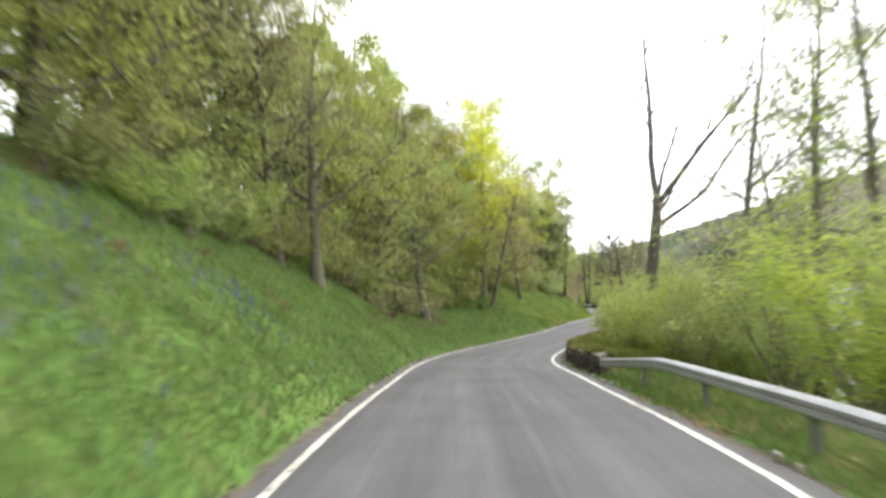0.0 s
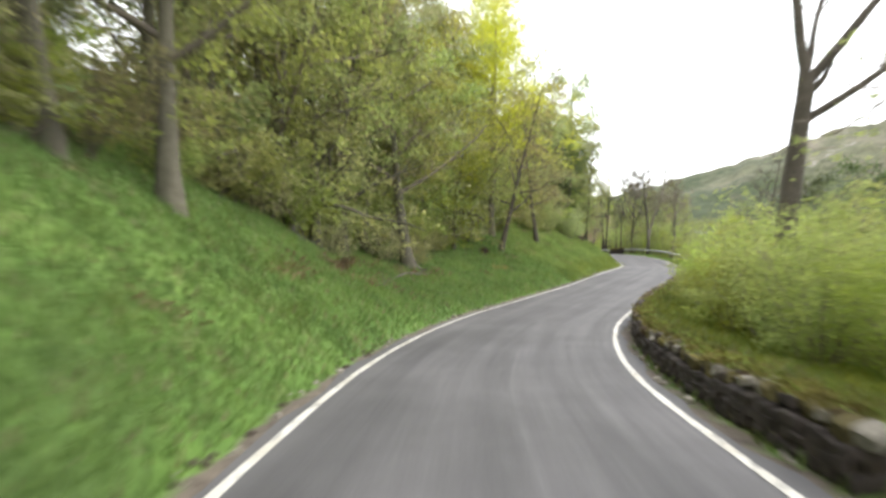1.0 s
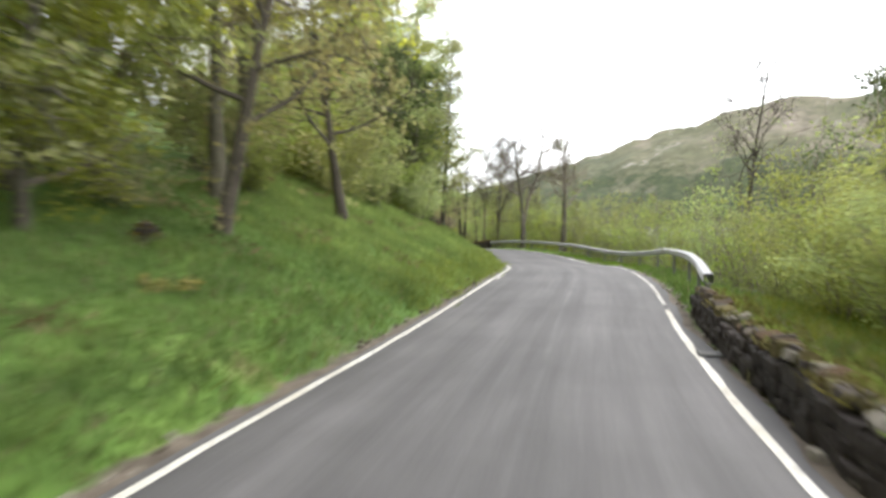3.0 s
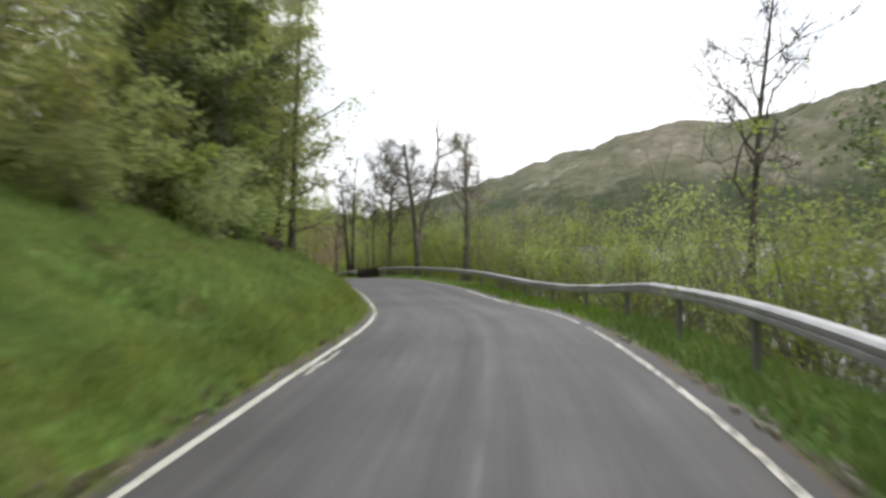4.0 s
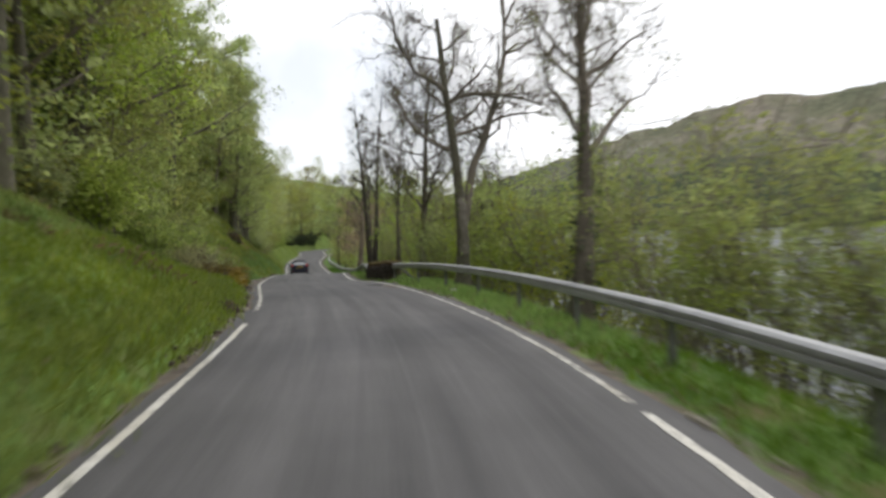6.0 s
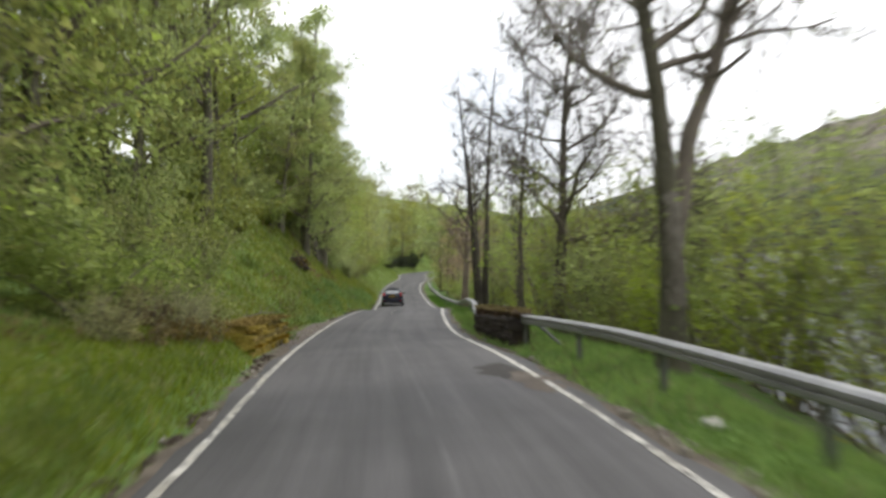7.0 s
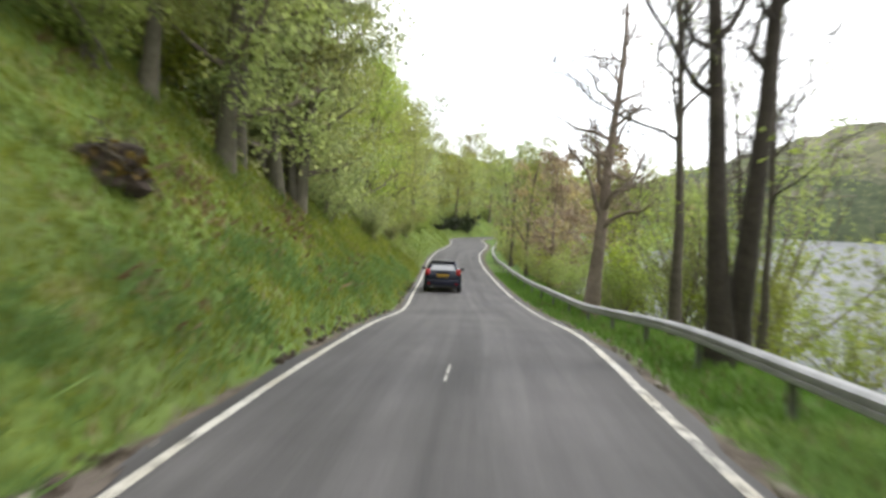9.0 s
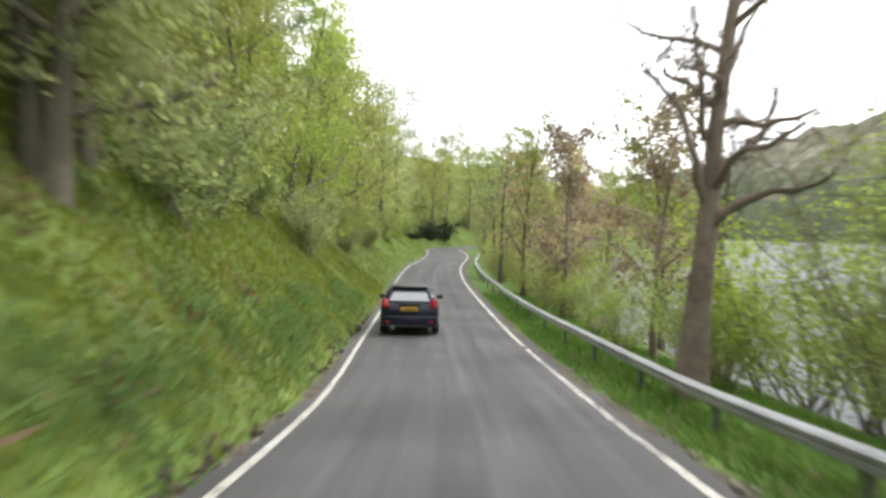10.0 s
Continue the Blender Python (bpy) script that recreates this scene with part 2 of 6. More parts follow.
TWIG = plain("brown_twigs", (0.12, 0.1, 0.08), (0.26, 0.22, 0.175), 4.0, 0.95, bumpy=0.1, vary=0.2)
LEAF_SPRING = leaf_shader("spring_leaves", (0.27, 0.32, 0.06), (0.39, 0.465, 0.085), (0.5, 0.575, 0.125), 0.5, 0.64, 0.92)
LEAF_WOOD = leaf_shader("woodland_leaves", (0.28, 0.315, 0.09), (0.4, 0.45, 0.13), (0.51, 0.555, 0.175), 0.5, 0.64, 0.9)
LEAF_YELLOW = leaf_shader("yellow_green_leaves", (0.45, 0.45, 0.06), (0.63, 0.615, 0.09), (0.76, 0.735, 0.14), 0.5, 0.66)
LEAF_HAZEL = leaf_shader("hazel_leaves", (0.22, 0.27, 0.06), (0.335, 0.4, 0.09), (0.45, 0.51, 0.13), 0.5, 0.62, 0.92)
LEAF_THICKET = leaf_shader("hazel_thicket_leaves", (0.29, 0.35, 0.08), (0.41, 0.485, 0.115), (0.53, 0.59, 0.16), 0.5, 0.62, 0.93)
LEAF_BUD = leaf_shader("brown_buds", (0.3, 0.21, 0.12), (0.46, 0.36, 0.2), (0.54, 0.48, 0.24), 0.5, 0.45)
LEAF_OLIVE = leaf_shader("olive_brown_buds", (0.3, 0.285, 0.12), (0.43, 0.41, 0.175), (0.53, 0.5, 0.225), 0.5, 0.62, 0.9)
LEAF_PINE = leaf_shader("dull_green_needles", (0.05, 0.075, 0.022), (0.1, 0.14, 0.036), (0.17, 0.22, 0.065), 0.5, 0.35)
LEAF_DARK = leaf_shader("evergreen_leaves", (0.01, 0.018, 0.006), (0.025, 0.042, 0.012), (0.05, 0.075, 0.02), 0.4, 0.1)
GRASS = leaf_shader("grass_blades", (0.105, 0.18, 0.024), (0.152, 0.26, 0.033), (0.215, 0.325, 0.056), 0.6, 0.4)
# GRASS lifted in colour to brighten stretches that lie in shade
GRASS_LUSH_LIT = leaf_shader("lush_lit_grass_blades", (0.15, 0.225, 0.026), (0.23, 0.345, 0.038), (0.325, 0.44, 0.07), 0.6, 0.5)
GRASS_DULL = leaf_shader("rank_grass_blades", (0.145, 0.19, 0.03), (0.235, 0.295, 0.048), (0.36, 0.4, 0.105), 0.6, 0.4)
GRASS_BANK = leaf_shader("olive_bank_grass", (0.15, 0.185, 0.03), (0.235, 0.285, 0.045), (0.35, 0.375, 0.09), 0.6, 0.45)
OLIVE = leaf_shader("olive_moss_tufts", (0.08, 0.07, 0.02), (0.17, 0.15, 0.045), (0.28, 0.25, 0.09), 0.8, 0.2)
STRAW = leaf_shader("dead_bracken", (0.19, 0.125, 0.06), (0.3, 0.205, 0.1), (0.42, 0.33, 0.18), 0.8, 0.3)
GORSE = leaf_shader("gorse_flowers", (0.13, 0.12, 0.015), (0.32, 0.24, 0.02), (0.5, 0.36, 0.03), 0.7, 0.1)
BLUEBELL = leaf_shader("bluebells", (0.08, 0.09, 0.2), (0.13, 0.14, 0.3), (0.2, 0.2, 0.36), 0.7, 0.2)
MOSS_TUFT = leaf_shader("golden_moss_tufts", (0.2, 0.15, 0.02), (0.37, 0.275, 0.035), (0.52, 0.4, 0.065), 0.9, 0.15)
RUST_TUFT = leaf_shader("rusty_moss_tufts", (0.08, 0.052, 0.018), (0.17, 0.112, 0.035), (0.27, 0.2, 0.07), 0.9, 0.15)
ASPHALT_DARK = plain("broken_dark_asphalt", (0.03, 0.027, 0.026), (0.075, 0.068, 0.064), 12.0, 0.95, bumpy=0.8, depth=0.02)
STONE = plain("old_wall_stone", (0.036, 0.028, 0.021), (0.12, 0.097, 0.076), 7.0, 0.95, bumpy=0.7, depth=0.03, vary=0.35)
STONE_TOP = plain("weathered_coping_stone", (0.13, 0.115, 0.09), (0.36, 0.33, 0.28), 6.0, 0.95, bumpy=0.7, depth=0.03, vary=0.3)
STONE_DARK = plain("dark_wall_stone", (0.018, 0.013, 0.011), (0.062, 0.046, 0.038), 7.0, 0.85, bumpy=0.7, depth=0.03, vary=0.3)
MOSS_RED = plain("red_brown_moss", (0.045, 0.027, 0.014), (0.125, 0.077, 0.036), 8.0, 1.0, bumpy=1.0, depth=0.05, vary=0.25)
MOSS_GOLD = plain("golden_moss", (0.17, 0.13, 0.022), (0.42, 0.315, 0.05), 8.0, 1.0, bumpy=1.0, depth=0.05, vary=0.25)
MOSS_OLIVE = plain("olive_moss", (0.07, 0.06, 0.02), (0.2, 0.16, 0.06), 8.0, 1.0, bumpy=1.0, depth=0.05, vary=0.25)
EARTH = plain("dark_bank_earth", (0.02, 0.015, 0.011), (0.075, 0.055, 0.04), 5.0, 1.0, bumpy=1.0, depth=0.05)
CLOD = plain("crumbled_brown_earth", (0.045, 0.034, 0.024), (0.12, 0.095, 0.07), 9.0, 1.0, bumpy=1.0, depth=0.05)
GRAVEL = plain("brown_gravel", (0.085, 0.068, 0.055), (0.2, 0.17, 0.145), 14.0, 1.0, bumpy=1.0, depth=0.03)
STEEL = plain("weathered_galvanised_steel", (0.24, 0.24, 0.25), (0.5, 0.5, 0.51), 3.0, 0.45, 0.5, 0.05, 0.002)
POST = plain("dull_steel_post", (0.1, 0.1, 0.095), (0.22, 0.22, 0.21), 5.0, 0.7, 0.3, 0.1, 0.003)
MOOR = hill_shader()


# ---------- building helpers ----------
def mesh_of(name, verts, faces, mats=(), smooth=False):
    me = bpy.data.meshes.new(name)
    me.from_pydata([tuple(v) for v in verts], [], [tuple(f) for f in faces])
    for m in mats:
        me.materials.append(m)
    if smooth:
        me.polygons.foreach_set("use_smooth", [True] * len(me.polygons))
    me.update()
    return me


def quick_mesh(name, verts, quads, mats, smooth=False):
    """A mesh of quads or triangles from arrays."""
    verts, quads = np.asarray(verts, np.float32), np.asarray(quads, np.int32)
    k = quads.shape[1]
    me = bpy.data.meshes.new(name)
    me.vertices.add(len(verts))
    me.vertices.foreach_set("co", verts.ravel())
    me.loops.add(quads.size)
    me.loops.foreach_set("vertex_index", quads.ravel())
    me.polygons.add(len(quads))
    me.polygons.foreach_set("loop_start", np.arange(0, quads.size, k, dtype=np.int32))
    me.polygons.foreach_set("use_smooth", np.full(len(quads), smooth))
    for m in mats:
        me.materials.append(m)
    me.update(calc_edges=True)
    me.validate()
    return me


def put(name, me, parent=None, at=None, label=""):
    ob = new(name, me)
    if parent is not None:
        ob.parent = parent
    if at is not None:
        ob.matrix_basis = at
    return tagged(ob, label)


def part(name, bm, material, parent, label="", smooth=False):
    me = bpy.data.meshes.new(name)
    bm.to_mesh(me)
    bm.free()
    if smooth:
        me.polygons.foreach_set("use_smooth", [True] * len(me.polygons))
    me.materials.append(material)
    return put(name, me, parent, None, label)


def box(bm, size, at, turn=None, bevel=0.0):
    got = bmesh.ops.create_cube(bm, size=1.0, matrix=Matrix.Translation(at) @ (turn or Matrix()) @ Matrix.Diagonal((*size, 1)))
    if bevel:
        edges = list({e for v in got["verts"] for e in v.link_edges})
        bmesh.ops.bevel(bm, geom=edges, offset=bevel, segments=2, affect="EDGES", profile=0.6)


def tubes(strands, sides):
    """Verts and quads of tapered tubes round lists of (points, radii)."""
    vs, fs, base = [], [], 0
    ang = np.arange(sides) * 2 * np.pi / sides
    for pts, rad in strands:
        pts = np.asarray(pts, float)
        way = np.gradient(pts, axis=0)
        way /= np.linalg.norm(way, axis=1, keepdims=True) + 1e-9
        ref = np.array([0.0, 0.0, 1.0]) if abs(way[0][2]) < 0.8 else np.array([1.0, 0.0, 0.0])
        a = np.cross(way, ref)
        a /= np.linalg.norm(a, axis=1, keepdims=True) + 1e-9
        b = np.cross(way, a)
        ring = pts[:, None] + np.asarray(rad)[:, None, None] * (a[:, None] * np.cos(ang)[:, None] + b[:, None] * np.sin(ang)[:, None])
        n = len(pts)
        vs.append(ring.reshape(-1, 3))
        i = np.arange(n - 1)[:, None] * sides
        j, k = np.arange(sides), (np.arange(sides) + 1) % sides
        fs.append((base + np.stack([i + j, i + k, i + sides + k, i + sides + j], -1)).reshape(-1, 4))
        base += n * sides
    return np.concatenate(vs), np.concatenate(fs)


def leaf_quads(rng, at, size, flat=0.3, long=1.5):
    """One small pointed leaf at each place."""
    n = len(at)
    nor = rng.normal(size=(n, 3))
    nor[:, 2] += flat * 3 * np.sign(rng.random(n) - 0.2)
    nor /= np.linalg.norm(nor, axis=1, keepdims=True)
    a = np.cross(nor, rng.normal(size=(n, 3)))
    a /= np.linalg.norm(a, axis=1, keepdims=True) + 1e-9
    b = np.cross(nor, a)
    s = (size * rng.uniform(0.6, 1.35, n))[:, None]
    a, b = a * s * 0.5 * long, b * s * 0.5
    v = np.stack([at - a, at + a + b, at + a - b], 1).reshape(-1, 3)
    return v, np.arange(3 * n).reshape(-1, 3)


def sprays(rng, ends, n, per, wide, thin):
    """Places of n leaves gathered in flat, slightly drooping sprays at the twig ends."""
    k = max(1, n // per)
    c = ends[rng.integers(0, len(ends), k)]
    grow = rng.uniform(0.55, 1.35, k)
    who = rng.integers(0, k, n)
    off = np.clip(rng.normal(0, 1, (n, 3)), -1.4, 1.4) * (wide, wide, thin) * grow[who][:, None]
    off[:, 2] -= 0.35 * np.hypot(off[:, 0], off[:, 1]) ** 2 / wide
    return c[who] + off


# ---------- the plan: the road's middle line and what lies beside it ----------
# rows: metres along, x, y, z, width between the edge lines
ROAD = [
    (-84, 1.6, -83.9, 2.2, 4.5), (-44, 0.8, -44.0, 1.6, 4.5), (-20, 0.3, -20.0, 1.2, 4.5),
    (-4, 0.04, -3.98, 0.91, 4.51), (4, 0.03, 4.02, 0.80, 4.48), (12, 0.06, 12.01, 0.38, 4.38), (20, 0.31, 19.99, -0.14, 4.41),
    (28, 1.65, 27.87, -0.61, 4.60), (36, 4.03, 35.49, -0.95, 4.75), (44, 7.10, 42.88, -1.02, 4.64), (52, 10.35, 50.19, -0.88, 4.58),
    (60, 13.15, 57.68, -1.00, 4.48), (68, 14.91, 65.48, -1.30, 4.43), (76, 15.97, 73.40, -1.29, 4.56), (84, 16.32, 81.39, -1.35, 4.34),
    (92, 16.03, 89.39, -1.54, 4.33), (100, 15.73, 97.37, -1.97, 4.35), (108, 15.95, 105.36, -2.21, 4.32), (116, 16.46, 113.34, -2.56, 4.31),
    (124, 16.76, 121.33, -3.27, 4.24), (132, 16.75, 129.32, -3.70, 4.34), (140, 16.78, 137.31, -3.94, 4.37), (148, 16.79, 145.31, -4.06, 4.39),
    (156, 16.79, 153.31, -4.07, 4.38), (164, 16.98, 161.32, -4.00, 4.38), (172, 17.47, 169.30, -3.88, 4.37), (180, 18.40, 177.25, -3.77, 4.40),
    (188, 19.07, 185.22, -3.68, 4.44), (196, 19.18, 193.22, -3.66, 4.47), (204, 19.2, 201.21, -3.66, 4.48), (212, 20.6, 209.1, -3.6, 4.4), (220, 23.8, 216.4, -3.6, 4.4),
    (244, 38.0, 236.0, -3.4, 4.4), (330, 100.0, 297.0, -3.0, 4.4),
]
RS = np.array([r[0] for r in ROAD], float)
RV = np.array([r[1:] for r in ROAD], float)
RM = np.gradient(RV, RS, axis=0)


def along(s):
    """x, y, z and width of the road at s (an array)."""
    s = np.clip(np.asarray(s, float), RS[0], RS[-1] - 1e-6)
    i = np.clip(np.searchsorted(RS, s, side="right") - 1, 0, len(RS) - 2)
    h = (RS[i + 1] - RS[i])
    t = ((s - RS[i]) / h)[..., None]
    h = h[..., None]
    a, b, ma, mb = RV[i], RV[i + 1], RM[i] * h, RM[i + 1] * h
    return (2 * t**3 - 3 * t**2 + 1) * a + (t**3 - 2 * t**2 + t) * ma + (-2 * t**3 + 3 * t**2) * b + (t**3 - t**2) * mb


def side(s):
    """The unit way to the right of the road at s."""
    d = along(np.asarray(s, float) + 0.4)[..., :2] - along(np.asarray(s, float) - 0.4)[..., :2]
    d /= np.linalg.norm(d, axis=-1, keepdims=True)
    return np.stack([d[..., 1], -d[..., 0]], -1)


MEAN_RIGHT = np.array([0.996, 0.09])


def spot(s, o):
    """World x, y of the place o metres to the right of the road's middle at s."""
    s, o = np.broadcast_arrays(np.asarray(s, float), np.asarray(o, float))
    near = np.clip(o, -26, 26)
    return along(s)[..., :2] + side(s) * near[..., None] + MEAN_RIGHT * (o - near)[..., None]


SLOPE = np.array([(-84, 0.8), (0, 0.8), (12, 0.83), (21, 0.78), (26, 0.55), (30, 0.3), (40, 0.36), (48, 0.48), (56, 0.5), (66, 0.52), (73, 0.7),
                  (82, 0.62), (90, 0.32), (97, 0.3), (102, 0.6), (108, 0.95), (116, 1.1), (130, 1.05), (150, 0.8), (330, 0.7)])
VERGE = np.array([(-84, 0.5), (46, 0.5), (52, 0.45), (88, 0.5), (94, 0.8), (97.5, 1.0), (99.5, 1.55), (104.5, 1.4), (108, 0.45), (330, 0.45)])
LAKE = -5.7
WAVES = np.random.default_rng(3).uniform(0, 6.28, (14, 2))


def rough(x, y, size):
    """A soft unevenness of about one metre of range at the given wavelength."""
    out = 0.0
    for k, (a, b) in enumerate(WAVES):
        f = 6.28 / size * (0.6 + 0.13 * k)
        out = out + np.sin(f * (x * math.cos(a) + y * math.sin(a)) + b * 3) / (3 + k)
    return out * 0.35


def height(s, o):
    """The ground's height at (s, o)."""
    s, o = np.broadcast_arrays(np.asarray(s, float), np.asarray(o, float))
    r = along(s)
    z0, half = r[..., 2], r[..., 3] / 2
    xy = spot(s, o)
    x, y = xy[..., 0], xy[..., 1]
    d = np.abs(o) - half
    k, v = np.interp(s, SLOPE[:, 0], SLOPE[:, 1]), np.interp(s, VERGE[:, 0], VERGE[:, 1])
    u = np.maximum(d - v, 0)
    lip = 0.22 * np.clip(u / 0.35, 0, 1)
    lower = np.minimum(u, 5.0)
    rise = lip + k * lower + np.minimum(np.maximum(u - 5.0, 0), 30) * 0.36 + np.maximum(u - 35, 0) * 0.15
    ditch = 0.5 * np.exp(-((s - 53.5) / 0.7) ** 2) * np.clip(u / 0.6, 0, 1) * np.exp(-u / 3)
    left = z0 + rise - ditch + rough(x, y, 3.2) * 0.28 * np.clip(u / 1.2, 0, 1) + rough(x, y, 14) * 1.2 * np.clip((u - 3) / 5, 0, 1)
    walled = np.clip((s - 13) / 2, 0, 1) * np.clip((47.5 - s) / 2, 0, 1)
    start = 0.75 + 1.2 * (1 - walled)
    w = np.maximum(d - start - 0.3, 0)
    behind = walled * np.clip((d - 0.8) / 0.25, 0, 1) * 0.52
    fall = np.where(w < 2.5, 0.16 * w, 0.4 + (w - 2.5) * 0.55)
    steep = np.clip((s - 50) / 4, 0, 1) * np.clip((93 - s) / 8, 0, 1)       # the shore drops away just past the rail
    fall = fall + steep * 0.5 * np.clip(d - 1.6, 0, 3.2)
    right = z0 + behind - fall - 0.06 * np.clip(d / 0.5, 0, 1) + rough(x, y, 2.6) * 0.12 * np.clip((d - 0.6) / 0.8, 0, 1)
    right = np.maximum(right, LAKE - 0.25 - 0.02 * np.maximum(d, 0))
    base = np.where(o < 0, left, right)
    return np.where(d < 0.02, z0 - 0.05, base)


def place(s, o, lift=0.0, turn=0.0, size=1.0, lean=0.0):
    """A pose standing on the ground at (s, o), turned from the road's own way."""
    x, y = spot(s, o)
    rx, ry = side(s)
    yaw = math.degrees(math.atan2(ry, rx))
    return pose(x, y, float(height(s, o)) + lift, lean, 0, yaw + turn) @ Matrix.Diagonal((size, size, size, 1))


# ---------- ground, road, lake, far hills ----------
def build_ground():
    ss = np.concatenate([np.arange(-84, -12, 4.0), np.arange(-12, 140, 0.7), np.arange(140, 330, 3.0)])
    oo = np.array([-900, -500, -300, -200, -150, -115, -90, -72, -58, -47, -38, -31, -26, -22, -18.5, -15.5, -13, -11, -9.6, -8.6, -7.8, -7.1, -6.5, -6.0, -5.5,
                   -5.1, -4.7, -4.35, -4.0, -3.75, -3.5, -3.3, -3.1, -2.9, -2.7, -2.55, -2.38, -2.0, 0, 2.0, 2.38, 2.55, 2.75, 2.95, 3.15, 3.35, 3.6, 3.9, 4.3, 4.8,
                   5.4, 6.1, 7, 8, 9.2, 10.6, 12.5, 15, 19, 26, 60, 200, 800])
    S, O = np.meshgrid(ss, oo, indexing="ij")
    xy, z = spot(S, O), height(S, O)
    v = np.concatenate([xy, z[..., None]], -1).reshape(-1, 3)
    n, m = S.shape
    i, j = np.meshgrid(np.arange(n - 1), np.arange(m - 1), indexing="ij")
    a = (i * m + j).ravel()
    me = quick_mesh("ground", v, np.stack([a, a + 1, a + m + 1, a + m], 1), [TURF], True)
    d = np.abs(O) - along(S)[..., 3] / 2
    vv = np.interp(S, VERGE[:, 0], VERGE[:, 1])
    soil = np.clip(0.95 - (d - 0.1) / np.maximum(vv, 0.3) * 0.75, 0, 1)
    soil = np.where(O > 0, np.clip(0.95 - d * 0.75, 0, 1), soil)
    soil = np.maximum(soil, np.where((O < -3.0) & (O > -4.4), 0.55 * np.exp(-((S - 53.5) / 0.9) ** 2), 0))
    soil = np.maximum(soil, np.where(O > 6, 0.5, 0))
    soil = np.maximum(soil, np.clip((-O - 9) / 6, 0, 0.45))
    at = me.attributes.new("soil", "FLOAT", "POINT")
    at.data.foreach_set("value", soil.astype(np.float32).ravel())
    dry = np.where(O < 0, np.interp(S, (70, 78, 92, 100), (0.0, 0.2, 0.2, 0.35)), 0.0)
    at = me.attributes.new("dry", "FLOAT", "POINT")
    at.data.foreach_set("value", dry.astype(np.float32).ravel())
    return tagged(put("ground", me), "grassy bank and verge with bare earth at the road edge", "ground", kind="structure")


def strip(name, s0, s1, o0, o1, lift, mats, step=1.0, cols=1, wob=0.0):
    """A ribbon along the road; o0 and o1 may be functions of s."""
    ss = np.arange(s0, s1 + step * 0.5, step)
    f0 = o0(ss) if callable(o0) else np.full(len(ss), o0)
    f1 = o1(ss) if callable(o1) else np.full(len(ss), o1)
    k = np.linspace(0, 1, cols + 1)
    O = f0[:, None] * (1 - k) + f1[:, None] * k
    if wob:
        rng = np.random.default_rng(int(abs(s0) * 7) + 1)
        O = O + rng.normal(0, wob, O.shape)
    S = np.repeat(ss[:, None], cols + 1, 1)
    xy = spot(S, O)
    crown = 0.03 * (1 - (np.abs(O) / 2.5) ** 2)
    z = along(S)[..., 2] + lift + crown
    v = np.concatenate([xy, z[..., None]], -1).reshape(-1, 3)
    n, m = S.shape
    i, j = np.meshgrid(np.arange(n - 1), np.arange(m - 1), indexing="ij")
    a = (i * m + j).ravel()
    me = quick_mesh(name, v, np.stack([a, a + 1, a + m + 1, a + m], 1), mats, True)
    uv = me.uv_layers.new(name="along")
    idx = np.empty(len(me.loops), np.int32)
    me.loops.foreach_get("vertex_index", idx)
    uv.data.foreach_set("uv", np.stack([O.ravel()[idx], S.ravel()[idx]], 1).astype(np.float32).ravel())
    return put(name, me)


def half(s):
    return along(s)[..., 3] / 2


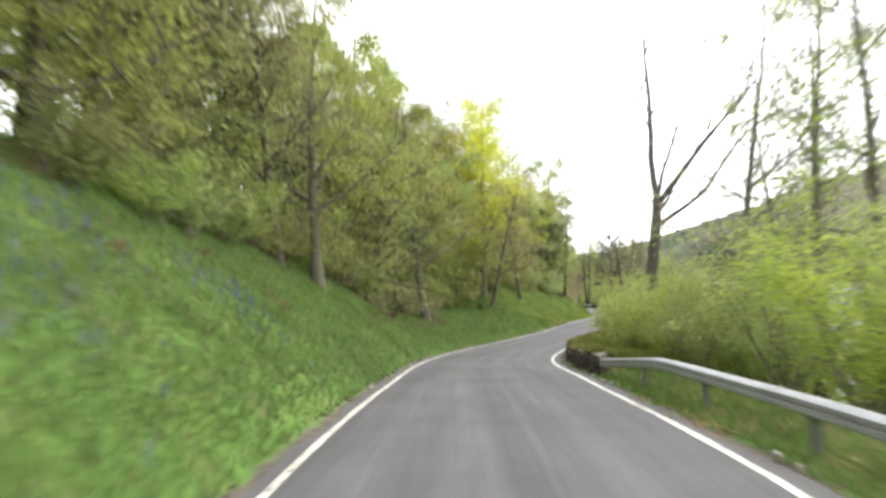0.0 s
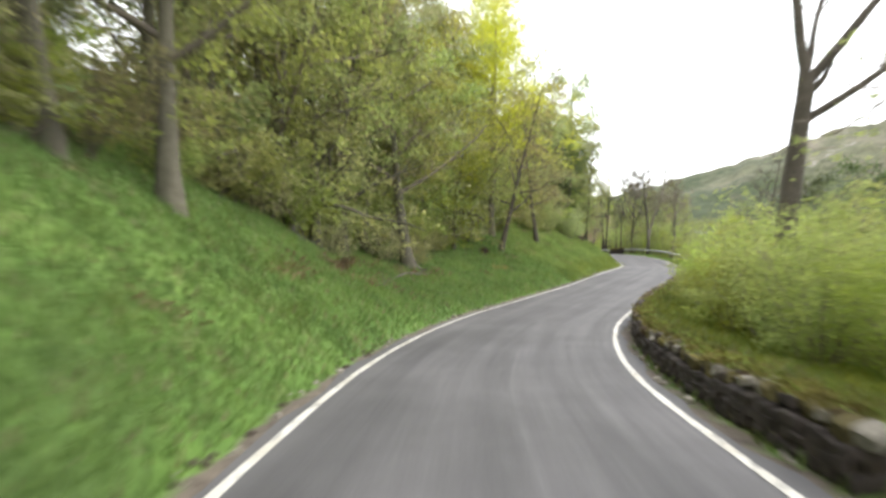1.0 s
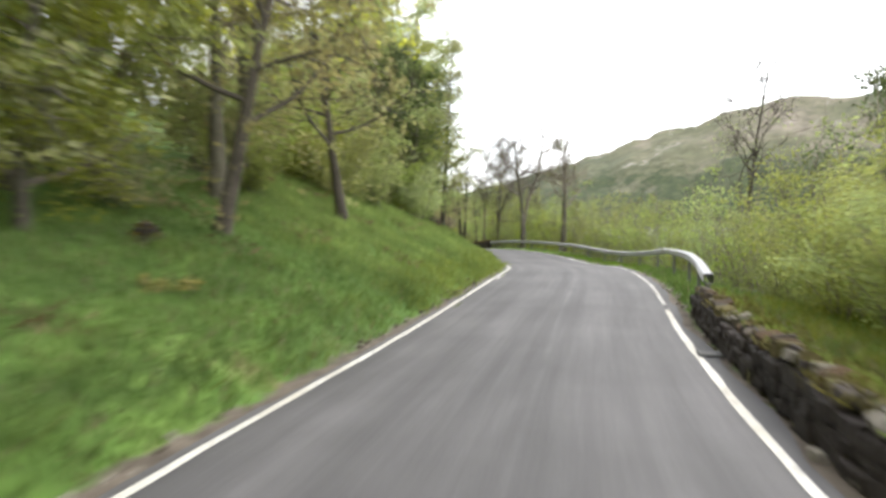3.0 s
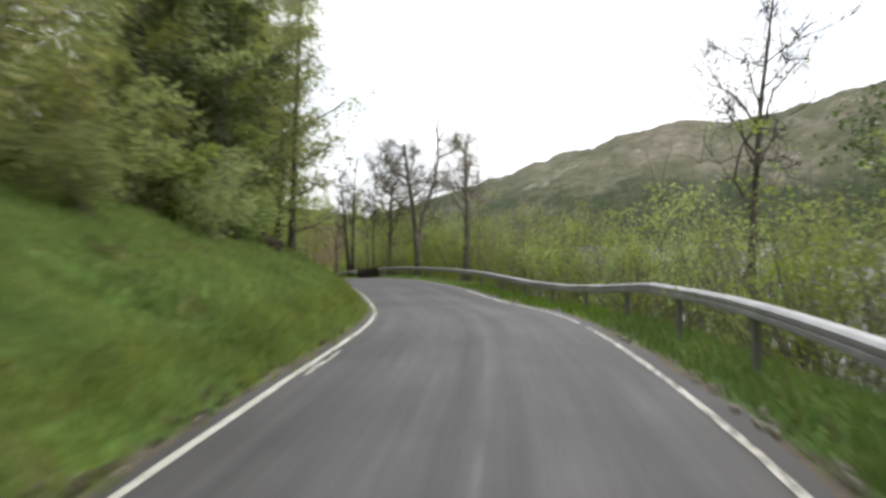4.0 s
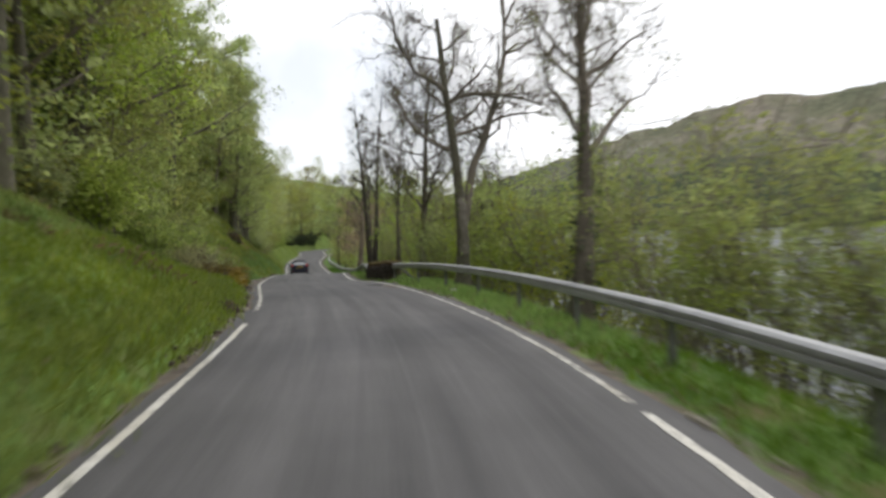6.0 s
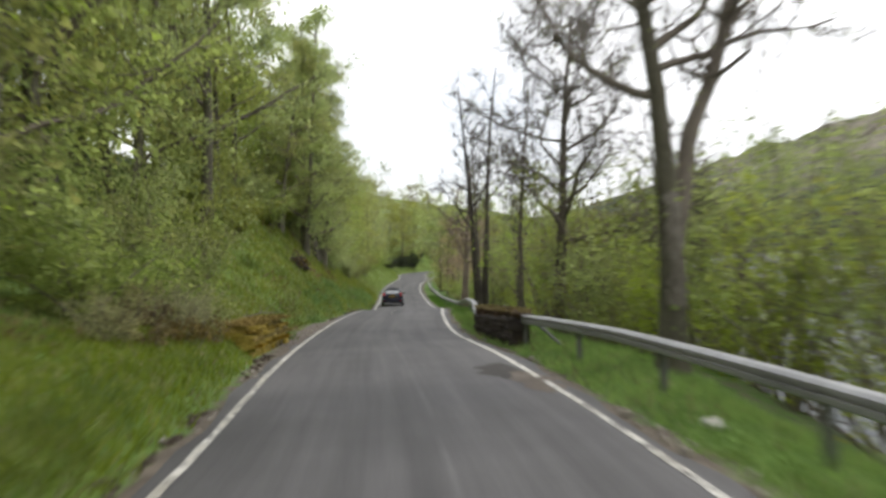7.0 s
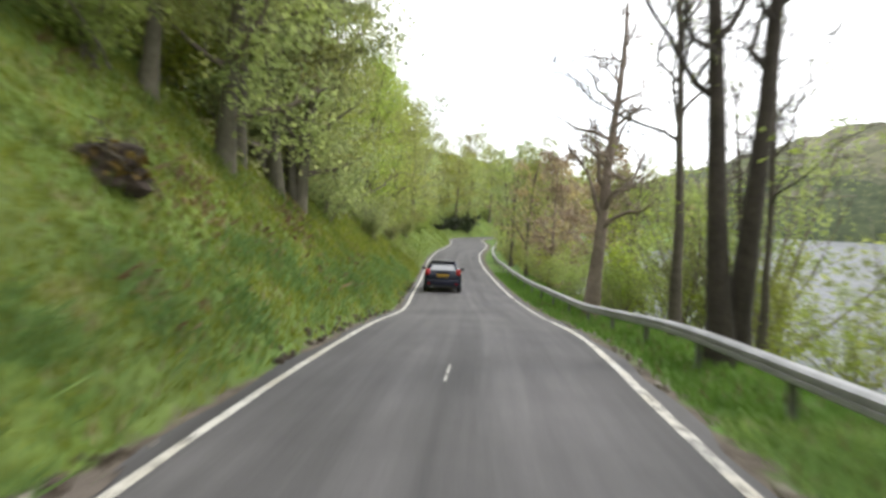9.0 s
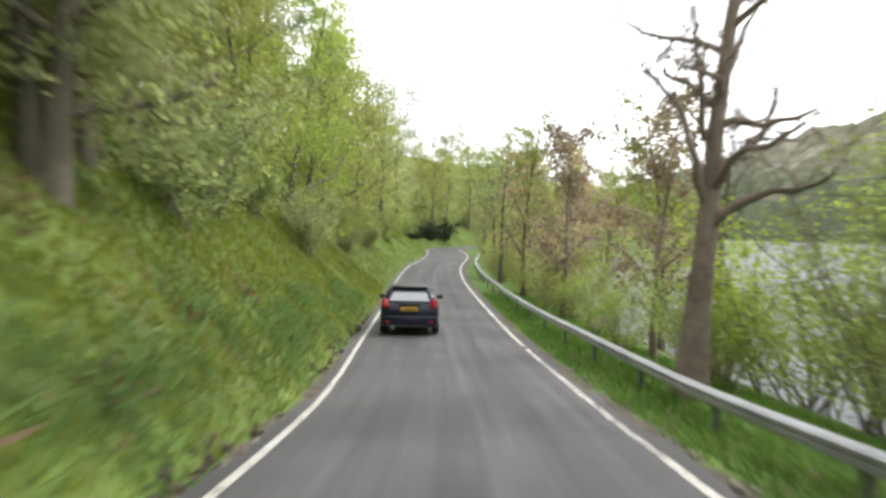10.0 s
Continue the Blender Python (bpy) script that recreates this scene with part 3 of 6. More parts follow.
def build_road():
    wig = lambda s: 0.06 * np.sin(s * 1.7) + 0.05 * np.sin(s * 0.63 + 1) + 0.03 * np.sin(s * 4.1)
    tagged(strip("road", -84, 329, lambda s: -half(s) - 0.22 - wig(s), lambda s: half(s) + 0.24 + wig(s + 9), 0.0, [ASPHALT], 0.8, 10), "worn grey asphalt lane with paler wheel tracks", "road", kind="structure")
    for s0, s1, m in ((-84, 73.6, PAINT), (73.65, 80.6, PAINT), (83.4, 93.0, PAINT_WORN), (93.1, 320, PAINT)):
        tagged(strip("road_marking", s0, s1, lambda s: -half(s) - 0.052, lambda s: -half(s) + 0.052, 0.006, [m], 0.6, 1, 0.005), "white painted edge line beside the bank", "road marking", kind="structure")
    for s0, s1, m, wide in ((-84, 47.5, PAINT, 0.055), (48.2, 57.8, PAINT_WORN, 0.045), (58.6, 66, PAINT_WORN, 0.052), (66.2, 73.5, PAINT, 0.05), (73.8, 89.5, PAINT_WORN, 0.05), (89.7, 97.5, PAINT, 0.052), (97.8, 106, PAINT, 0.055), (106.2, 112, PAINT_WORN, 0.07), (112.1, 121, PAINT, 0.062), (121.2, 131, PAINT_WORN, 0.06), (131.4, 320, PAINT, 0.06)):
        tagged(strip("road_marking", s0, s1, lambda s: half(s) - wide, lambda s: half(s) + wide, 0.006, [m], 0.6, 1, 0.006), "scuffed white edge line on the lake side of the lane", "road marking", kind="structure")
    tagged(strip("road_marking", 111.0, 112.2, -0.25, -0.21, 0.006, [PAINT_WORN], 0.35, 1, 0.006), "short faded white dash in the middle of the lane", "road marking", kind="structure")
    tagged(strip("road_marking", 53.2, 55.4, lambda s: -half(s) + 0.12, lambda s: -half(s) + 0.2, 0.006, [PAINT_WORN], 0.4, 1, 0.02), "spilled streak of old white line paint", "road marking", kind="structure")
    hump = lambda s, a, b: np.sqrt(np.clip(np.sin((s - a) / (b - a) * np.pi), 0, 1)) * (0.8 + 0.2 * np.sin(s * 9))
    tagged(strip("asphalt_patch", 89.5, 91.4, lambda s: 1.85 - 0.6 * hump(s, 89.5, 91.4), lambda s: 1.85 + 0.24 * hump(s, 89.5, 91.4), 0.004, [ASPHALT_DARK], 0.12, 3, 0.03), "dark broken patch in the asphalt beside the edge line", "asphalt patch", kind="structure")
    tagged(strip("asphalt_patch", 88.4, 90.4, lambda s: 1.98 - 0.32 * hump(s, 88.4, 90.4), lambda s: 1.98 + 0.5 * hump(s, 88.4, 90.4), 0.005, [GRAVEL], 0.12, 3, 0.03), "worn brown patch where the asphalt edge has crumbled", "asphalt patch", kind="structure")
    tagged(strip("gravel_verge", 97.5, 107.5, lambda s: -half(s) - 0.3 - 1.15 * np.sqrt(np.clip(np.sin((s - 97.5) / 10.0 * np.pi), 0, 1)), lambda s: -half(s) - 0.08, 0.012, [GRAVEL], 0.4, 4, 0.05), "brown gravel pull-in beside the lane", "gravel verge", kind="structure")


def build_lake():
    ss = [(-900, -2500), (5000, -2500), (5000, 5000), (-900, 5000)]
    me = mesh_of("water", [(x, y, LAKE) for x, y in ss], [(0, 1, 2, 3)], [WATER])
    tagged(put("water", me), "bright rippled lake below the road", "lake", kind="structure")


def build_hills():
    """The hills over the lake, as a ridge seen in profile by bearing."""
    ridge = np.array([(-6, 0.9), (6, 1.5), (12, 2.4), (17, 3.7), (21, 4.8), (25, 6.1), (29, 7.3), (32, 8.0), (35, 8.9), (39, 9.6), (43, 9.2), (48, 9.8), (55, 11.2), (64, 10.0), (76, 8.0), (90, 6.0), (110, 5.0)])
    rng = np.random.default_rng(8)
    ang = np.linspace(-6, 110, 349)
    el = np.interp(ang, ridge[:, 0], ridge[:, 1]) + np.interp(ang, ang[::3], rng.normal(0, 0.09, len(ang[::3]))) + rng.normal(0, 0.035, len(ang))
    rad = np.concatenate([np.linspace(600, 820, 40), [860, 1000]])
    A, R = np.meshgrid(np.radians(ang), rad, indexing="ij")
    top = 820 * np.tan(np.radians(el))[:, None]
    k = np.clip((R - 600) / 220, 0, 1)
    prof = k**0.85
    x, y = 14 + R * np.sin(A), 75 + R * np.cos(A)
    slope = np.sin(np.pi * k)
    z = LAKE - 1 + prof * (top + 8) + rough(x, y, 120) * 12 * slope + rough(x, y, 38) * 4 * slope + rng.normal(0, 0.9, x.shape) * slope * np.clip(1.4 - k * 1.6, 0.15, 1)
    z = np.where(R > 821, top * 0.9 + LAKE - (R - 820) * 0.3, z)
    n, m = A.shape
    i, j = np.meshgrid(np.arange(n - 1), np.arange(m - 1), indexing="ij")
    a = (i * m + j).ravel()
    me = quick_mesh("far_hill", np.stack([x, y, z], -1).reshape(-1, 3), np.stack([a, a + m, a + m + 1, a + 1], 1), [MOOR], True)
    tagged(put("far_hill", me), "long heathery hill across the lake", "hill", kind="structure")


build_ground()
build_road()
build_lake()
build_hills()


# ---------- guard rails ----------
def guard_rail(s0, s1, off, top, label):
    rail = new("guard_rail")
    rail.matrix_basis = Matrix()
    tagged(rail, label, "guard rail", "guard rails beside the lane")
    step, n = 3.2, max(1, round((s1 - s0) / 3.2))
    cuts = np.linspace(s0, s1, n + 1)
    prof = [(-0.05, -0.2), (-0.1, -0.17), (-0.1, -0.118), (-0.068, -0.106), (-0.068, -0.086), (-0.1, -0.074), (-0.1, -0.03), (-0.06, 0.0), (0.06, 0.0), (0.1, -0.03), (0.1, -0.17), (0.05, -0.2), (0.05, -0.18), (0.08, -0.16), (0.08, -0.04), (-0.08, -0.04), (-0.08, -0.16), (-0.05, -0.18)]
    for a, b in zip(cuts[:-1], cuts[1:]):
        vs, fs, q = [], [], np.linspace(a + 0.004, b - 0.004, 5)
        for s in q:
            o = off(s)
            x, y = spot(s, o)
            rx, ry = side(s)
            z = float(along(s)[2]) + top(s)
            vs += [(x + rx * p, y + ry * p, z + h) for p, h in prof]
        m = len(prof)
        for i in range(4):
            fs += [(i * m + k, i * m + (k + 1) % m, (i + 1) * m + (k + 1) % m, (i + 1) * m + k) for k in range(m)]
        put("rail_beam", mesh_of("rail_beam", vs, fs, [STEEL]), rail)
    bm = bmesh.new()
    box(bm, (0.075, 0.11, 1.15), (0, 0, -0.575), bevel=0.008)
    box(bm, (0.12, 0.13, 0.05), (0, 0, -0.01), bevel=0.006)
    post = bpy.data.meshes.new("post")
    bm.to_mesh(post)
    bm.free()
    post.materials.append(POST)
    for s in cuts:
        x, y = spot(s, off(s))
        rx, ry = side(s)
        put("post", post, rail, pose(x, y, float(along(s)[2]) + top(s) - 0.19, 0, 0, math.degrees(math.atan2(ry, rx))))
    return rail


guard_rail(-40, 13.6, lambda s: 3.15 - 0.3 * max(0, min(1, (s - 9) / 4)), lambda s: float(np.interp(s, (0, 6, 9.8, 13.6), (0.56, 0.57, 0.62, 0.4))), "galvanised box-beam guard rail ending at the low stone wall")
long_rail = guard_rail(46.6, 94.6, lambda s: 3.0 + 0.5 * min(1, max(0, (s - 46.6) / 7)) - 0.35 * max(0, min(1, (s - 90) / 4)), lambda s: float(np.interp(s, (46, 58, 61, 64, 67, 75, 95), (0.86, 0.85, 0.68, 0.62, 0.65, 0.7, 0.71))), "long galvanised box-beam guard rail between two stone walls")
guard_rail(100.6, 186, lambda s: 3.0 + 0.45 * min(1, max(0, (s - 100.6) / 7)), lambda s: float(np.interp(s, (100, 106, 113, 117.5, 124, 131), (0.64, 0.64, 0.58, 0.48, 0.49, 0.57))) + 0.015 * math.sin(s * 0.3), "galvanised box-beam guard rail along the lake shore")

# a bent stay hanging from the rail's end beside the short wall
hang = [(*spot(a, b), float(along(a)[2]) + c) for a, b, c in ((94.45, 3.25, 0.6), (94.2, 3.5, 0.36), (93.9, 3.8, 0.02))]
v, f = tubes([(np.array(hang), np.array([0.04, 0.04, 0.03]))], 6)
put("bent_stay", quick_mesh("bent_stay", v, f, [POST], True), long_rail, None, "bent steel stay hanging to the ground")


# ---------- stone walls ----------
def rock_mesh(name, seed, mat, flat=1.0):
    """An irregular rounded block about one metre each way, with few faces."""
    rng = np.random.default_rng(seed)
    bm = bmesh.new()
    for x in (-1, 1):
        for y in (-1, 1):
            for z in (-1, 1):
                c = np.array([x, y, z * flat]) * 0.5
                for ax in range(3):
                    q = c * rng.uniform(0.8, 1.06, 3)
                    q[ax] *= rng.uniform(0.5, 0.82)
                    bm.verts.new(q)
    bmesh.ops.convex_hull(bm, input=bm.verts)
    bmesh.ops.delete(bm, geom=[v for v in bm.verts if not v.link_faces], context="VERTS")
    me = bpy.data.meshes.new(name)
    bm.to_mesh(me)
    bm.free()
    me.materials.append(mat)
    return me


def stone_wall(s0, s1, off, thick, tall, face, coping, label, seed, course=0.2, long=0.42, facing=-1, low=1.0, core=None, fat=1.0, narrow=1.0):
    """A rubble wall of single stones in courses on a core, with a coping of larger stones."""
    rng = random.Random(seed)
    wall = new("stone_wall")
    wall.matrix_basis = Matrix()
    tagged(wall, label, "stone wall")
    q = np.arange(s0 + 0.1, s1 - 0.05, 0.5)
    vs, fs = [], []
    for s in q:
        t = tall(s) - 0.1
        for o, z in ((-thick / 2 + 0.09, -0.25), (-thick / 2 + 0.09, t), (thick / 2 - 0.09, t), (thick / 2 - 0.09, -0.4)):
            x, y = spot(s, off(s) + o)
            vs.append((x, y, float(along(s)[2]) + z))
    for i in range(len(q) - 1):
        fs += [(i * 4 + k, i * 4 + (k + 1) % 4, i * 4 + 4 + (k + 1) % 4, i * 4 + 4 + k) for k in range(4)]
    fs += [(0, 1, 2, 3), tuple(len(vs) - 4 + k for k in (3, 2, 1, 0))]
    put("core", mesh_of("core", vs, fs, [core or EARTH]), wall)
    stones = [rock_mesh("stone", seed * 10 + k, face[k % len(face)]) for k in range(6)]
    tops = [rock_mesh("coping_stone", seed * 10 + 50 + k, coping[k % len(coping)]) for k in range(6)]
    rows, laid = max(1, round((tall(s0) - 0.16) / course)), []
    for r in range(rows):
        s = s0 + rng.uniform(0, 0.2)
        while s < s1 - 0.1:
            ln = long * rng.uniform(0.6, 1.4)
            m = s + ln / 2
            hh = (tall(m) - 0.14) / rows
            x, y = spot(m, off(m) + facing * (thick / 2 - 0.1))
            rx, ry = side(m)
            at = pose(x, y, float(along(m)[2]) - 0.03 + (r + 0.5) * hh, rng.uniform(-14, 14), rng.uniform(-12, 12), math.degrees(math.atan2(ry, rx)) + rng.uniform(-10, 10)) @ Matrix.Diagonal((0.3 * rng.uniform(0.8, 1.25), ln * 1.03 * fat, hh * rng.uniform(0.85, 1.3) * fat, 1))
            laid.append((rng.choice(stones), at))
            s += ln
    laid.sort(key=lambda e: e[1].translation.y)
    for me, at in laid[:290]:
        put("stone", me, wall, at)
    if len(laid) > 290:
        vs, fs = [], []
        for me, at in laid[290:]:
            n = len(vs)
            vs += [at @ v.co for v in me.vertices]
            fs += [tuple(n + k for k in f.vertices) for f in me.polygons]
        tagged(put("rubble", mesh_of("rubble", vs, fs, [face[0]]), wall, None, "small dark stones of the wall face"), kind="stuff")
    s = s0
    while s < s1:
        ln = long * low * rng.uniform(0.7, 1.6)
        m = s + ln / 2
        x, y = spot(m, off(m) + rng.uniform(-0.03, 0.03) + facing * (1 - narrow) * thick * rng.uniform(0.1, 0.7))
        rx, ry = side(m)
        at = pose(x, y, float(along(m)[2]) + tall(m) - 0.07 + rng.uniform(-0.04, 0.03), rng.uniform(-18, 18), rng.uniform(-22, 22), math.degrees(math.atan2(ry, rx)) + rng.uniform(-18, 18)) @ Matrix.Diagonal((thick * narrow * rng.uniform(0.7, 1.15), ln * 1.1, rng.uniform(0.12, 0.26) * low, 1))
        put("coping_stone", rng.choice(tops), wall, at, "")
        s += ln
    return wall


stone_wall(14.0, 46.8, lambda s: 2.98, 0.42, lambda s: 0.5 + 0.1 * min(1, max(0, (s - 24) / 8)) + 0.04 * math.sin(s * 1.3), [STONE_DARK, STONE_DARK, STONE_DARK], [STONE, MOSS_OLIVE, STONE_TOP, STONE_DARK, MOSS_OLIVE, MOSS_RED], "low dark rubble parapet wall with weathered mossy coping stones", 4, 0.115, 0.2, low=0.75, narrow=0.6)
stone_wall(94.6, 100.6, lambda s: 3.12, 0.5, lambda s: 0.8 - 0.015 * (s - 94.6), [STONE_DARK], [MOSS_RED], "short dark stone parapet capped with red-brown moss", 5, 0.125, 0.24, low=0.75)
stone_wall(94.1, 98.4, lambda s: -3.05 - 0.05 * (98.4 - s), 0.62, lambda s: 0.6 + 0.12 * (s - 94.1) / 4.3 + 0.06 * math.sin(s * 2.1), [MOSS_GOLD, MOSS_GOLD, MOSS_OLIVE, MOSS_GOLD], [MOSS_GOLD, MOSS_GOLD, MOSS_OLIVE, MOSS_GOLD], "tumbledown stone wall overgrown with golden moss", 6, 0.17, 0.42, 1, core=MOSS_OLIVE, fat=1.25)


# ---------- trees and shrubs ----------
def branch(rng, start, way, length, r0, r1, n, lift=0.25, wob=0.12):
    """Points and radii of one bough that bends upwards as it grows."""
    pts, d = [np.array(start, float)], np.array(way, float)
    for _ in range(n - 1):
        d = d + rng.normal(0, wob, 3) + np.array([0, 0, lift / n])
        d /= np.linalg.norm(d)
        pts.append(pts[-1] + d * length / (n - 1))
    return np.array(pts), np.linspace(r0, r1, n)


def skeleton_of(rng, tall, r0, fork, limbs, reach, up, twigs, lean=(0, 0), stems=1, subs=5, wob=0.1, splay=0.22, taper=0.16, extra=()):
    """Trunk, limbs, branches and twigs of a tree as lists of strands."""
    trunk, limb, sub, twig = [], [], [], []
    for k in range(stems):
        a = rng.uniform(0, 6.28)
        tilt = np.array([lean[0], lean[1], 1.0]) + (0 if stems == 1 else splay) * np.array([math.cos(a + k * 2.4), math.sin(a + k * 2.4), 0])
        base = np.array([0.0, 0.0, -0.4]) + (0 if stems == 1 else 0.16) * np.array([math.cos(a + k * 2.4), math.sin(a + k * 2.4), 0])
        h = tall * (1 if k == 0 else rng.uniform(0.75, 1))
        pts, rad = branch(rng, base, tilt / np.linalg.norm(tilt), h, r0, r0 * taper, 12, 0.15, 0.032)
        rad = rad * (1 + 0.7 * np.exp(-np.arange(12) * 1.1))
        trunk.append((pts, rad))
        plan = [(None, *e) for e in extra] if k == 0 else []
        for i in list(range(limbs)) + plan:
            if isinstance(i, tuple):
                _, z, w, ln, rl, lift = i
                p = np.array([np.interp(z, pts[:, 2], pts[:, c]) for c in range(3)])
                lp, lr = branch(rng, p, np.array(w) / np.linalg.norm(w), ln, rl, rl * 0.3, 9, lift, wob * 0.8)
                limb.append((lp, lr))
                for m in range(subs * 2):
                    g = 0.3 + 0.7 * (m + rng.random()) / (subs * 2)
                    v = (lp[-1] - lp[0]) / ln + rng.normal(0, 0.75, 3) + (0, 0, 0.25)
                    v /= np.linalg.norm(v)
                    bp, br = branch(rng, lp[min(8, int(g * 8))], v, ln * rng.uniform(0.22, 0.45), rl * 0.35, 0.006, 5, 0.4, wob * 2)
                    sub.append((bp, br))
                    for _ in range(twigs):
                        v2 = v + rng.normal(0, 0.7, 3)
                        twig.append(branch(rng, bp[rng.integers(1, 5)], v2 / np.linalg.norm(v2), ln * rng.uniform(0.1, 0.22), 0.009, 0.004, 3, 0.2, wob * 2.4))
                continue
            f = fork + (0.97 - fork) * (i + rng.uniform(0.1, 0.9)) / limbs
            at, j = f * 11, int(f * 11)
            p = pts[j] + (pts[min(j + 1, 11)] - pts[j]) * (at - j)
            a = i * 2.4 + rng.uniform(-0.5, 0.5) + k
            e = up * rng.uniform(0.6, 1.4)
            ln = reach * rng.uniform(0.65, 1.2) * (1.05 - 0.65 * (f - fork) / (1 - fork))
            w = np.array([math.cos(a) * math.cos(e), math.sin(a) * math.cos(e), math.sin(e)])
            rl = max(0.012, np.interp(at, np.arange(12), rad) * 0.55)
            lp, lr = branch(rng, p, w, ln, rl, rl * 0.25, 7, 0.5, wob * 1.3)
            limb.append((lp, lr))
            for m in range(subs):
                g = rng.uniform(0.25, 1.0)
                q = lp[min(6, int(g * 6))]
                v = (lp[-1] - lp[0]) / ln + rng.normal(0, 0.65, 3)
                v /= np.linalg.norm(v)
                bp, br = branch(rng, q, v, ln * rng.uniform(0.3, 0.55), rl * 0.32, 0.006, 5, 0.4, wob * 2)
                sub.append((bp, br))
                for _ in range(twigs):
                    c = bp[rng.integers(1, 5)]
                    v2 = v + rng.normal(0, 0.7, 3)
                    v2 /= np.linalg.norm(v2)
                    tp, tr = branch(rng, c, v2, ln * rng.uniform(0.14, 0.34), 0.011, 0.005, 3, 0.2, wob * 2.4)
                    twig.append((tp, tr))
    return trunk, limb, sub, twig


HOLD = Matrix.Translation((0, 0, -300))
MADE = []


def tree(name, label, category, group, seed, bark, leaf, leaves, size, tall, r0, fork=0.3, limbs=11, reach=3.6, up=0.5, twigs=2, lean=(0, 0), stems=1, subs=5, spread=0.42, skirt=0.0, wob=0.1, ivy=0, splay=0.22, taper=0.16, extra=(), lichen=0):
    """A tree of trunk and crown, made once; copies of it are set out later."""
    rng = np.random.default_rng(seed)
    trunk, limb, sub, twig = skeleton_of(rng, tall, r0, fork, limbs, reach, up, twigs, lean, stems, subs, wob, splay, taper, extra)
    root = tagged(new(name), label, category, group)
    v, f = tubes(trunk, 8)
    put("trunk", quick_mesh("trunk", v, f, [bark], True), root)
    sets = [tubes(limb, 5), tubes(sub, 3)] + ([tubes(twig, 3)] if twig else [])
    vs, fs, n = [], [], 0
    for v, f in sets:
        vs.append(v), fs.append(f + n)
        n += len(v)
    put("branchwork", quick_mesh("branchwork", np.concatenate(vs), np.concatenate(fs), [bark if leaves < 1000 or leaf in (LEAF_BUD, LEAF_OLIVE) else TWIG], True), root, None, "bare spreading boughs and twigs" if leaves < 900 else "")
    if leaves:
        ends = np.concatenate([p for p, _ in (sub + twig)])
        ends = ends[ends[:, 2] > tall * skirt]
        if skirt < 0.02:        # epicormic shoots low on the stem
            few = ends[rng.integers(0, len(ends), len(ends) // 12)].copy()
            few[:, 2] = rng.uniform(0.3, tall * 0.4, len(few))
            few[:, :2] *= 0.7
            ends = np.concatenate([ends, few])
        at = sprays(rng, ends, leaves, (20 if size < 0.1 else 7) if leaves > 1500 else 4, spread * 0.9, spread * 0.34)
        at = at[at[:, 2] > 0.15]
        v, f = leaf_quads(rng, at, size)
        put("crown", quick_mesh("crown", v, f, [leaf]), root)
    if ivy:
        t = rng.random(ivy) ** 1.3
        pts, rad = trunk[0]
        p = np.stack([np.interp(t * 6, np.arange(12), pts[:, k]) for k in range(3)], 1)
        a = rng.uniform(0, 6.28, ivy)
        rr = np.interp(t * 6, np.arange(12), rad) + rng.uniform(0, 0.16, ivy)
        p[:, 0] += np.cos(a) * rr
        p[:, 1] += np.sin(a) * rr
        v, f = leaf_quads(rng, p, 0.11, 0.1, 1.1)
        put("ivy", quick_mesh("ivy", v, f, [LEAF_PINE]), root, None, "dark ivy climbing the trunk")
    if lichen:
        z = rng.uniform(1.3, 3.2, lichen)
        pts, rad = trunk[0]
        p = np.stack([np.interp(z, pts[:, 2], pts[:, k]) for k in range(3)], 1)
        a, rr = rng.normal(-1.45, 0.38, lichen), np.interp(z, pts[:, 2], rad) + 0.012
        way = np.stack([np.cos(a), np.sin(a), a * 0], 1)
        p += way * rr[:, None]
        t = np.stack([-np.sin(a), np.cos(a), a * 0], 1) * rng.uniform(0.03, 0.06, lichen)[:, None]
        u = np.array([[0, 0, 1.0]]) * rng.uniform(0.04, 0.12, lichen)[:, None]
        v = np.stack([p - t, p - u, p + t, p + u], 1).reshape(-1, 3)
        tagged(put("lichen", quick_mesh("lichen", v, np.arange(4 * lichen).reshape(-1, 4), [BARK_PALE]), root, None, "pale grey lichen on the trunk"), kind="stuff")
    root.matrix_basis = HOLD
    MADE.append(root)
    return root


